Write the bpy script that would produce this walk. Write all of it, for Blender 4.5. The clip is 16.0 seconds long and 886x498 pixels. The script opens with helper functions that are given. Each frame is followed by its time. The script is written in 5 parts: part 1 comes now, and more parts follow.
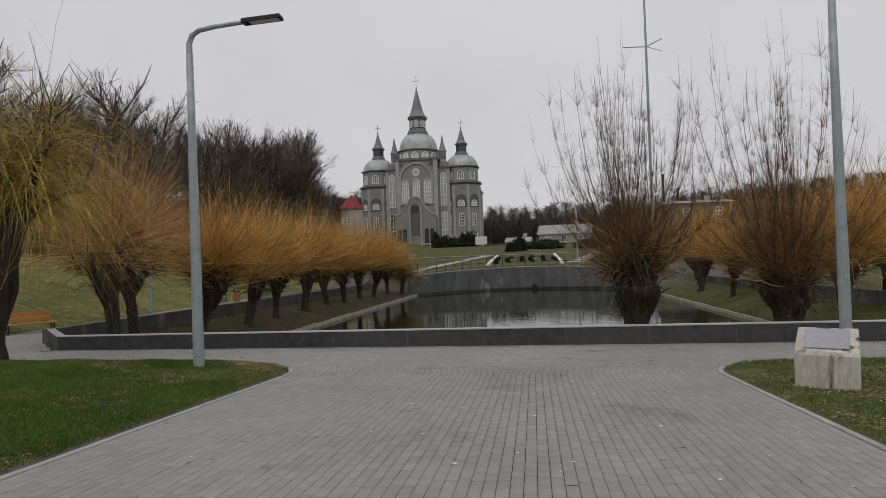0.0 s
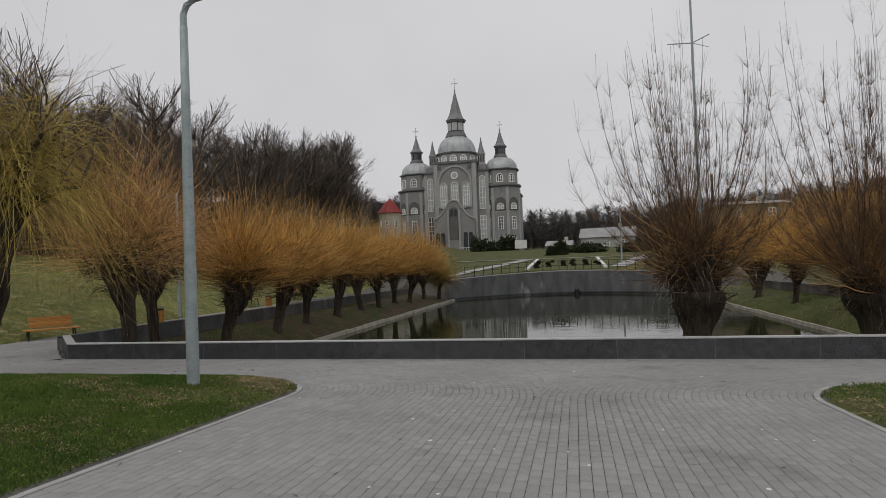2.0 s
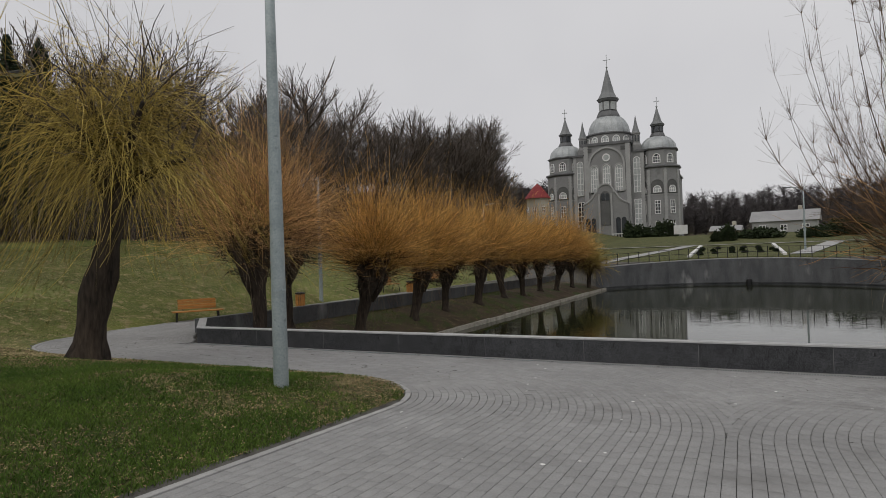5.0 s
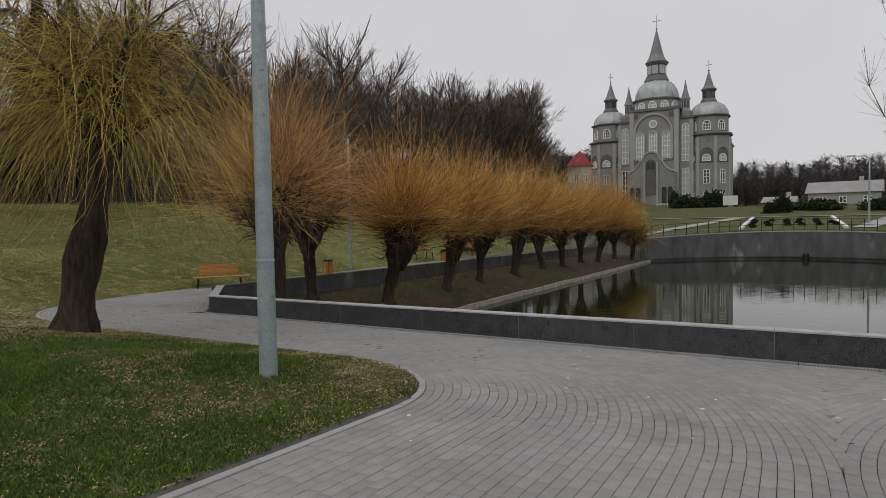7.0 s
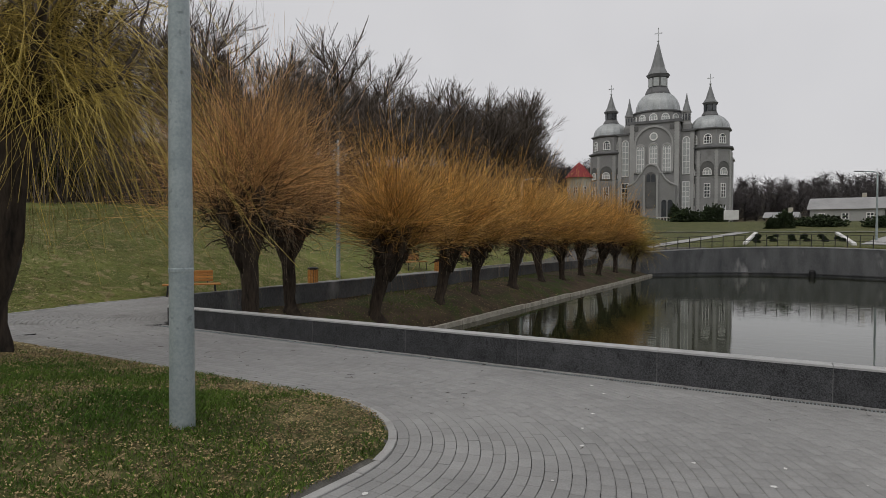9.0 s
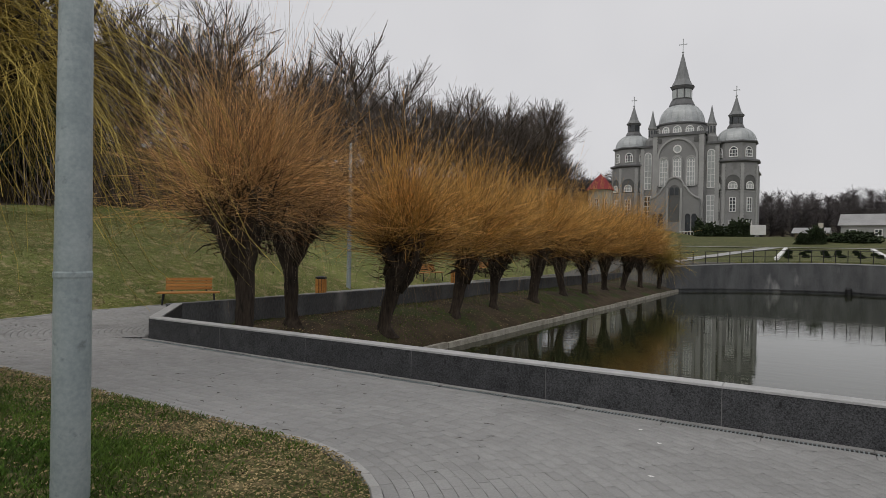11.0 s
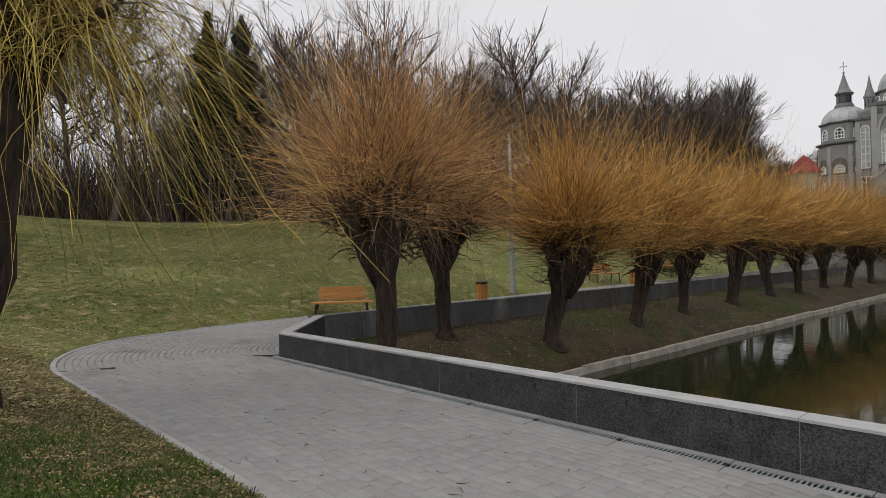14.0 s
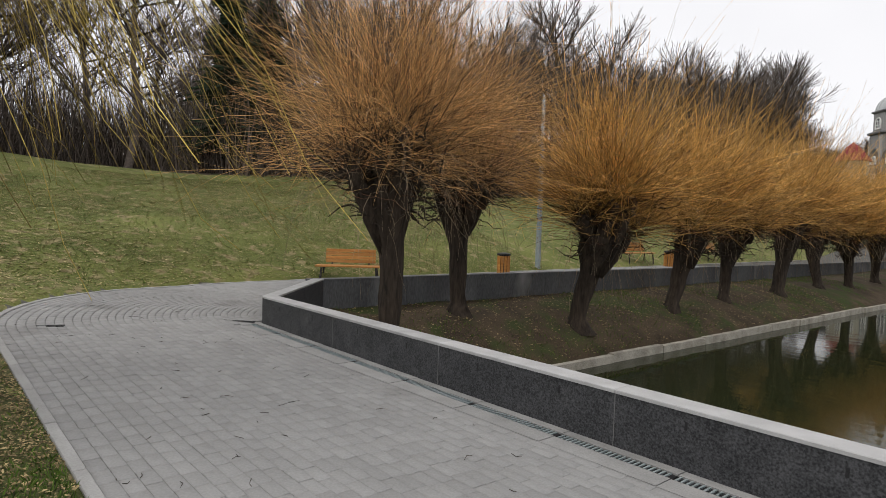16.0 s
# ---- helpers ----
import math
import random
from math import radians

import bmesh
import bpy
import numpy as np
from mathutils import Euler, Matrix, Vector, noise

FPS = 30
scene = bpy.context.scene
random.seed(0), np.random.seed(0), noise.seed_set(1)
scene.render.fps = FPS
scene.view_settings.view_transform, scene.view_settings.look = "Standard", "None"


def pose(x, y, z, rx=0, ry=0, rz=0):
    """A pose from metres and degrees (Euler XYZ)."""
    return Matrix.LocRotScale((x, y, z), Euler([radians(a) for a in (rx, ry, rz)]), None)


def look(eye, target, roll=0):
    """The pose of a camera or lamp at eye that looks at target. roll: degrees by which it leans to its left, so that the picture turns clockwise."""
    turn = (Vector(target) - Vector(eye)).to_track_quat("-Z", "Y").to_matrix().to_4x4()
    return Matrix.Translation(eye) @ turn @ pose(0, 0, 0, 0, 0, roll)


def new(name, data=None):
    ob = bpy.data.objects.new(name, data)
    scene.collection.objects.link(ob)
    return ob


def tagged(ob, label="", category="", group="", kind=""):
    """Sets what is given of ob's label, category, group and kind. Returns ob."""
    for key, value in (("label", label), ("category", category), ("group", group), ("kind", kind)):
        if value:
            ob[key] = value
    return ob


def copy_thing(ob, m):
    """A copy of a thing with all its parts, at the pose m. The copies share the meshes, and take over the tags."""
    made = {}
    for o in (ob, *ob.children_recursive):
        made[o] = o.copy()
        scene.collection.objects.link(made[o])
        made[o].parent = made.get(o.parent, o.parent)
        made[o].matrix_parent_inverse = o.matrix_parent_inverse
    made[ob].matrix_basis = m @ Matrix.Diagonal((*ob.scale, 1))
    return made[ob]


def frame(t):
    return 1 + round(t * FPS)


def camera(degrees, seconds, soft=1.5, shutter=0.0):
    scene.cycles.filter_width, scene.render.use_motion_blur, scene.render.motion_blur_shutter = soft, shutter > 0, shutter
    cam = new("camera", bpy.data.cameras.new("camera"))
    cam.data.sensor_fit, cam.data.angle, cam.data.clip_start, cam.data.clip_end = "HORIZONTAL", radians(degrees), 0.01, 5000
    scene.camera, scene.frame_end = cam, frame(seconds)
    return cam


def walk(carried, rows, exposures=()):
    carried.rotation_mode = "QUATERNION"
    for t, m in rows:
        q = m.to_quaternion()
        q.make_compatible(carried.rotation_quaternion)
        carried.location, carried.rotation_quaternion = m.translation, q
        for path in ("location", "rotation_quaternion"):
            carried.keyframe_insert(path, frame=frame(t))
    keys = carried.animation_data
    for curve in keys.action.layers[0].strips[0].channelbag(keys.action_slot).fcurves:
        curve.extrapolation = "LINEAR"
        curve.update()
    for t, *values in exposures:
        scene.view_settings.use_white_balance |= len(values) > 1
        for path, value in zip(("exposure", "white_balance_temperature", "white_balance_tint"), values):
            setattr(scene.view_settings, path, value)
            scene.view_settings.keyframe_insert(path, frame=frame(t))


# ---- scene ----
cam = camera(71.4, 16.0, soft=0.6)
ROWS = [
    (0.0, 0.002, -0.006, 1.665, 8.28, 0.73, 2.05),
    (0.5, -0.016, 0.487, 1.646, 9.14, 0.86, 1.65),
    (1.0, -0.098, 1.012, 1.639, 6.66, 2.57, 2.39),
    (1.5, -0.124, 1.411, 1.623, 8.16, 3.25, 2.43),
    (2.0, -0.108, 1.730, 1.602, 11.96, 1.27, 2.10),
    (2.5, -0.140, 2.040, 1.598, 15.79, 2.87, 3.18),
    (3.0, -0.207, 2.442, 1.573, 22.55, 2.26, 2.56),
    (3.5, -0.280, 2.905, 1.567, 26.07, 0.98, 2.83),
    (4.0, -0.411, 3.317, 1.547, 27.45, 0.91, 3.11),
    (4.5, -0.467, 3.756, 1.517, 29.17, 3.34, 1.59),
    (5.0, -0.580, 4.147, 1.476, 25.71, 0.57, 1.89),
    (7.5, -1.306, 6.094, 1.437, 29.72, -2.37, 0.85),
    (8.0, -1.514, 6.518, 1.416, 25.61, 1.46, 0.71),
    (8.5, -1.709, 6.908, 1.370, 27.32, 0.34, 0.87),
    (9.0, -1.853, 7.282, 1.371, 29.08, -1.41, -0.09),
    (9.5, -2.050, 7.640, 1.342, 27.53, -1.26, -0.04),
    (12.0, -2.952, 9.458, 1.245, 34.23, 0.51, -0.08),
    (12.5, -3.149, 9.836, 1.228, 36.00, -0.73, 1.71),
    (13.0, -3.329, 10.207, 1.205, 39.84, -1.85, 0.98),
    (13.5, -3.593, 10.555, 1.167, 40.81, -0.72, 2.42),
    (14.0, -3.859, 10.910, 1.147, 46.75, 0.05, 1.50),
    (14.5, -4.116, 11.241, 1.118, 47.81, -1.75, 1.15),
    (15.0, -4.413, 11.556, 1.077, 47.19, -1.55, 1.25),
    (15.5, -4.659, 11.889, 1.062, 50.03, -2.66, -1.42),
    (16.0, -4.944, 12.183, 1.002, 49.24, -2.71, -1.81),
]
walk(cam, [(t, pose(x, y, z, 90 + pitch, roll, yaw)) for t, x, y, z, yaw, pitch, roll in ROWS],
     [(0.0, 0.0), (9.0, 0.05), (12.5, 0.22), (14.0, 0.35), (15.5, 0.45), (16.0, 0.65)])

# ---- light: an overcast day in late winter ----
world = bpy.data.worlds.new("world")
scene.world = world
world.use_nodes = True
wn, wl = world.node_tree.nodes, world.node_tree.links
wn.clear()
sky = wn.new("ShaderNodeTexSky")
sky.sky_type, sky.sun_disc = "NISHITA", False
sky.sun_elevation, sky.sun_rotation = radians(62), radians(200)
sky.dust_density = 3.0
wcoord = wn.new("ShaderNodeTexCoord")
wnoise = wn.new("ShaderNodeTexNoise")
wnoise.inputs["Scale"].default_value = 1.6
wnoise.inputs["Detail"].default_value = 4
wramp = wn.new("ShaderNodeValToRGB")
wramp.color_ramp.elements[0].position, wramp.color_ramp.elements[0].color = 0.3, (6.2, 6.15, 6.35, 1)
wramp.color_ramp.elements[1].position, wramp.color_ramp.elements[1].color = 0.72, (7.5, 7.4, 7.5, 1)
wmix = wn.new("ShaderNodeMix")
wmix.data_type = "RGBA"
wmix.inputs["Factor"].default_value = 0.94
wbg = wn.new("ShaderNodeBackground")
wbg.inputs["Strength"].default_value = 0.0905
wout = wn.new("ShaderNodeOutputWorld")
wl.new(wcoord.outputs["Generated"], wnoise.inputs["Vector"])
wl.new(wnoise.outputs["Fac"], wramp.inputs["Fac"])
wl.new(sky.outputs["Color"], wmix.inputs["A"])
wl.new(wramp.outputs["Color"], wmix.inputs["B"])
wl.new(wmix.outputs["Result"], wbg.inputs["Color"])
wl.new(wbg.outputs["Background"], wout.inputs["Surface"])
sun = new("sun", bpy.data.lights.new("sun", "SUN"))
sun.data.energy, sun.data.angle, sun.data.color = 0.75, radians(70), (1.0, 0.95, 0.86)
sun.matrix_world = look((0, 0, 60), (10, 28, 0))

rng = np.random.default_rng(7)


# ---- materials ----
def material(name, dark, light, rough=0.8, scale=8.0, fine=90.0, bump=0.3, metal=0.0, ramp=(0.35, 0.7), spots=None, per_object=0.0,
             per_island=0.0, stretch=(1, 1, 1), spec=0.3, weights=0.45):
    """Two scales of noise between two colours, with fine relief; spots: (colour, scale, threshold)."""
    m = bpy.data.materials.new(name)
    m.use_nodes = True
    n, l = m.node_tree.nodes, m.node_tree.links
    b = n["Principled BSDF"]
    b.inputs["Roughness"].default_value, b.inputs["Metallic"].default_value = rough, metal
    b.inputs["Specular IOR Level"].default_value = spec
    co = n.new("ShaderNodeTexCoord")
    mp = n.new("ShaderNodeMapping")
    mp.inputs["Scale"].default_value = stretch
    l.new(co.outputs["Object"], mp.inputs["Vector"])
    a, f = n.new("ShaderNodeTexNoise"), n.new("ShaderNodeTexNoise")
    a.inputs["Scale"].default_value, f.inputs["Scale"].default_value = scale, fine
    a.inputs["Detail"].default_value, f.inputs["Detail"].default_value = 5, 3
    for t in (a, f):
        l.new(mp.outputs["Vector"], t.inputs["Vector"])
    mix = n.new("ShaderNodeMath")
    mix.operation = "MULTIPLY_ADD"
    mix.inputs[1].default_value = weights
    l.new(f.outputs["Fac"], mix.inputs[0])
    sc = n.new("ShaderNodeMath")
    sc.operation = "MULTIPLY"
    sc.inputs[1].default_value = 1 - weights
    l.new(a.outputs["Fac"], sc.inputs[0])
    l.new(sc.outputs[0], mix.inputs[2])
    cr = n.new("ShaderNodeValToRGB")
    cr.color_ramp.elements[0].position, cr.color_ramp.elements[1].position = ramp
    cr.color_ramp.elements[0].color, cr.color_ramp.elements[1].color = (*dark, 1), (*light, 1)
    l.new(mix.outputs[0], cr.inputs["Fac"])
    colour = cr.outputs["Color"]
    if spots:
        sn = n.new("ShaderNodeTexNoise")
        sn.inputs["Scale"].default_value, sn.inputs["Detail"].default_value = spots[1], 6
        l.new(mp.outputs["Vector"], sn.inputs["Vector"])
        sr = n.new("ShaderNodeValToRGB")
        sr.color_ramp.elements[0].position, sr.color_ramp.elements[1].position = spots[2], spots[2] + 0.12
        l.new(sn.outputs["Fac"], sr.inputs["Fac"])
        sm = n.new("ShaderNodeMix")
        sm.data_type = "RGBA"
        sm.inputs["B"].default_value = (*spots[0], 1)
        l.new(sr.outputs["Color"], sm.inputs["Factor"])
        l.new(colour, sm.inputs["A"])
        colour = sm.outputs["Result"]
    if per_object or per_island:
        src = n.new("ShaderNodeObjectInfo").outputs["Random"] if per_object else n.new("ShaderNodeNewGeometry").outputs["Random Per Island"]
        amount = per_object or per_island
        mr = n.new("ShaderNodeMapRange")
        mr.inputs["To Min"].default_value, mr.inputs["To Max"].default_value = 1 - amount, 1 + amount
        l.new(src, mr.inputs["Value"])
        hs = n.new("ShaderNodeHueSaturation")
        l.new(mr.outputs["Result"], hs.inputs["Value"])
        l.new(colour, hs.inputs["Color"])
        colour = hs.outputs["Color"]
    l.new(colour, b.inputs["Base Color"])
    if bump:
        bp = n.new("ShaderNodeBump")
        bp.inputs["Strength"].default_value, bp.inputs["Distance"].default_value = bump, 0.02
        l.new(mix.outputs[0], bp.inputs["Height"])
        l.new(bp.outputs["Normal"], b.inputs["Normal"])
    return m


M_GROUND = material("turf", (0.024, 0.036, 0.009), (0.125, 0.13, 0.04), 0.95, 0.7, 45, 1.0, spots=((0.21, 0.175, 0.085), 7.0, 0.55), weights=0.62)
M_SLOPE = material("slope_turf", (0.05, 0.07, 0.014), (0.225, 0.236, 0.066), 0.95, 0.5, 30, 1.0, spots=((0.26, 0.215, 0.11), 3.0, 0.54), weights=0.6)
M_BLADE = material("grass_blade", (0.045, 0.1, 0.012), (0.145, 0.215, 0.036), 0.8, 0.8, 40, 0, per_island=0.5)
M_DRY = material("dry_leaf", (0.13, 0.095, 0.045), (0.4, 0.31, 0.16), 0.9, 3, 30, 0, per_island=0.75)
M_PALE_LEAF = material("bleached_leaf", (0.2, 0.165, 0.075), (0.46, 0.39, 0.2), 0.9, 3, 30, 0, per_island=0.6)
M_BROWN = material("mid_brown_shoot", (0.22, 0.115, 0.045), (0.5, 0.29, 0.11), 0.7, 0.8, 9, 0, per_island=0.75)
M_PAVER = material("paver", (0.225, 0.225, 0.222), (0.335, 0.334, 0.33), 0.85, 0.5, 60, 0.35, per_island=0.075, ramp=(0.3, 0.72), spots=((0.2, 0.198, 0.193), 0.7, 0.6))
M_PAVER1 = material("paver_single", (0.225, 0.225, 0.222), (0.335, 0.334, 0.33), 0.85, 1.5, 60, 0.35, per_object=0.075, ramp=(0.3, 0.72))
M_JOINT = material("joint_sand", (0.06, 0.057, 0.05), (0.16, 0.153, 0.138), 0.95, 3, 80, 0.4)
M_KERB = material("kerb_concrete", (0.29, 0.288, 0.282), (0.42, 0.417, 0.41), 0.85, 3, 70, 0.3, per_object=0.07)
M_GRANITE = material("dark_granite", (0.015, 0.016, 0.018), (0.105, 0.107, 0.113), 0.45, 5, 75, 0.15, ramp=(0.36, 0.68), per_object=0.12, spots=((0.12, 0.12, 0.125), 2.2, 0.68), weights=0.75)
M_COPING = material("coping_granite", (0.33, 0.33, 0.33), (0.52, 0.52, 0.52), 0.6, 4, 140, 0.15, per_object=0.06)
M_CONCRETE = material("weathered_concrete", (0.07, 0.073, 0.077), (0.185, 0.19, 0.196), 0.85, 1.2, 30, 0.4, spots=((0.3, 0.3, 0.3), 0.8, 0.62), stretch=(1, 1, 0.35))
M_BANKWALL = material("damp_concrete", (0.05, 0.052, 0.055), (0.13, 0.134, 0.138), 0.85, 1.2, 30, 0.4, spots=((0.2, 0.2, 0.2), 0.8, 0.64), stretch=(1, 1, 0.35))
M_RIM = material("rim_concrete", (0.24, 0.222, 0.18), (0.56, 0.525, 0.455), 0.9, 2.5, 40, 0.6)
M_SOIL = material("bank_soil", (0.035, 0.025, 0.016), (0.125, 0.092, 0.056), 0.95, 1.5, 26, 0.9, spots=((0.05, 0.065, 0.018), 0.9, 0.5))
M_BARK = material("willow_bark", (0.014, 0.011, 0.009), (0.085, 0.064, 0.047), 0.95, 6, 22, 1.0, stretch=(1, 1, 0.18))
M_SHOOT = material("ochre_shoot", (0.45, 0.235, 0.06), (0.8, 0.5, 0.155), 0.7, 0.8, 9, 0, per_island=0.85)
M_SHOOT_DARK = material("brown_shoot", (0.44, 0.23, 0.085), (0.83, 0.53, 0.23), 0.7, 0.8, 9, 0, per_island=0.85)
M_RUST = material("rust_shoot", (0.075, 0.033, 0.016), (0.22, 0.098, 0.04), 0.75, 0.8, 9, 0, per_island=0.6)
M_TALL = material("dark_bare_shoot", (0.07, 0.046, 0.03), (0.2, 0.13, 0.08), 0.8, 0.8, 9, 0, per_island=0.5)
M_STRAND = material("yellow_green_strand", (0.29, 0.205, 0.045), (0.54, 0.42, 0.11), 0.7, 0.8, 9, 0, per_island=0.75)
M_TWIG = material("bare_wood", (0.06, 0.049, 0.041), (0.21, 0.17, 0.142), 0.95, 0.6, 8, 0, per_island=0.65)
M_HANG = material("pale_dry_twig", (0.26, 0.2, 0.13), (0.45, 0.36, 0.25), 0.85, 0.8, 9, 0, per_island=0.4)
M_MORTAR = material("grey_mortar", (0.13, 0.13, 0.13), (0.24, 0.24, 0.235), 0.9, 6, 50, 0.2)
M_GUTTER = material("gutter_concrete", (0.24, 0.24, 0.236), (0.36, 0.358, 0.352), 0.85, 3, 70, 0.3, per_object=0.06)
M_FAR = material("far_wood", (0.055, 0.05, 0.052), (0.115, 0.102, 0.102), 0.95, 0.05, 0.5, 0, per_island=0.3)
M_NEEDLE = material("needles", (0.012, 0.022, 0.012), (0.04, 0.062, 0.03), 0.8, 1, 12, 0, per_island=0.4)
M_STEEL = material("galvanised_steel", (0.27, 0.32, 0.33), (0.42, 0.47, 0.48), 0.5, 6, 40, 0.1, metal=0.25, spots=((0.2, 0.235, 0.24), 14, 0.62))
M_BLACK = material("black_metal", (0.012, 0.012, 0.013), (0.03, 0.03, 0.032), 0.5, 10, 60, 0.1)
M_SLAT = material("varnished_slat", (0.33, 0.13, 0.03), (0.56, 0.28, 0.08), 0.5, 3, 30, 0.2, stretch=(0.3, 4, 4), per_object=0.12)
M_STONE = material("whitewashed_stone", (0.36, 0.34, 0.29), (0.66, 0.64, 0.58), 0.9, 3, 30, 0.8, spots=((0.075, 0.066, 0.048), 5.0, 0.55), stretch=(1, 1, 0.22))
M_PLAQUE = material("plaque_metal", (0.32, 0.32, 0.35), (0.42, 0.42, 0.46), 0.35, 5, 60, 0.1, metal=0.3)
M_STAKE = material("grey_timber", (0.16, 0.13, 0.09), (0.3, 0.25, 0.18), 0.9, 4, 40, 0.4, stretch=(4, 4, 0.3))
M_RENDER = material("grey_render", (0.24, 0.24, 0.236), (0.33, 0.33, 0.325), 0.9, 0.25, 6, 0.1, spots=((0.21, 0.21, 0.206), 0.4, 0.6))
M_QUOIN = material("pale_quoin", (0.33, 0.33, 0.322), (0.45, 0.45, 0.44), 0.9, 0.5, 6, 0.1)
# shade of shallow recesses put into one darker render colour
M_SHADE = material("recess_shade", (0.11, 0.11, 0.107), (0.165, 0.165, 0.16), 0.9, 0.5, 6, 0.1)
M_DOME = material("zinc_dome", (0.32, 0.34, 0.345), (0.55, 0.57, 0.575), 0.45, 0.6, 5, 0.3, metal=0.2)
M_SPIRE = material("slate_spire", (0.18, 0.187, 0.19), (0.27, 0.278, 0.28), 0.6, 0.6, 8, 0.2, metal=0.2)
M_CORNICE = material("dark_cornice", (0.12, 0.122, 0.125), (0.19, 0.192, 0.195), 0.7, 0.6, 6, 0.1)
M_WFRAME = material("white_window_frame", (0.78, 0.78, 0.76), (0.88, 0.88, 0.86), 0.6, 2, 20, 0)
M_PALE = material("pale_glazing", (0.36, 0.38, 0.375), (0.56, 0.58, 0.57), 0.25, 0.6, 4, 0)
M_DGLASS = material("dark_glazing", (0.03, 0.034, 0.038), (0.08, 0.088, 0.096), 0.15, 0.6, 4, 0, spec=0.6)
M_ROOFRED = material("red_roof", (0.2, 0.03, 0.032), (0.3, 0.05, 0.05), 0.7, 0.8, 5, 0.2)
M_CREAM = material("cream_render", (0.42, 0.39, 0.32), (0.55, 0.52, 0.44), 0.9, 0.4, 5, 0.1)
M_WHITE = material("white_paint", (0.62, 0.62, 0.6), (0.78, 0.78, 0.77), 0.6, 1.5, 20, 0)
M_GREYROOF = material("grey_sheet_roof", (0.24, 0.24, 0.24), (0.36, 0.36, 0.36), 0.6, 0.5, 5, 0.2)
M_BUSH = material("evergreen_bush", (0.012, 0.022, 0.008), (0.035, 0.05, 0.018), 0.9, 1, 12, 0, per_island=0.4)

M_WATER = bpy.data.materials.new("pond_water")
M_WATER.use_nodes = True
_n, _l = M_WATER.node_tree.nodes, M_WATER.node_tree.links
_b = _n["Principled BSDF"]
_b.inputs["Base Color"].default_value = (0.022, 0.026, 0.011, 1)
_b.inputs["Roughness"].default_value, _b.inputs["IOR"].default_value = 0.03, 1.33
_b.inputs["Specular IOR Level"].default_value = 0.6
_co, _mp, _w = _n.new("ShaderNodeTexCoord"), _n.new("ShaderNodeMapping"), _n.new("ShaderNodeTexNoise")
_mp.inputs["Scale"].default_value = (0.5, 1.6, 1)
_w.inputs["Scale"].default_value, _w.inputs["Detail"].default_value = 1.8, 3
_bp = _n.new("ShaderNodeBump")
_bp.inputs["Strength"].default_value, _bp.inputs["Distance"].default_value = 0.12, 0.03
_l.new(_co.outputs["Object"], _mp.inputs["Vector"])
_l.new(_mp.outputs["Vector"], _w.inputs["Vector"])
_l.new(_w.outputs["Fac"], _bp.inputs["Height"])
_l.new(_bp.outputs["Normal"], _b.inputs["Normal"])


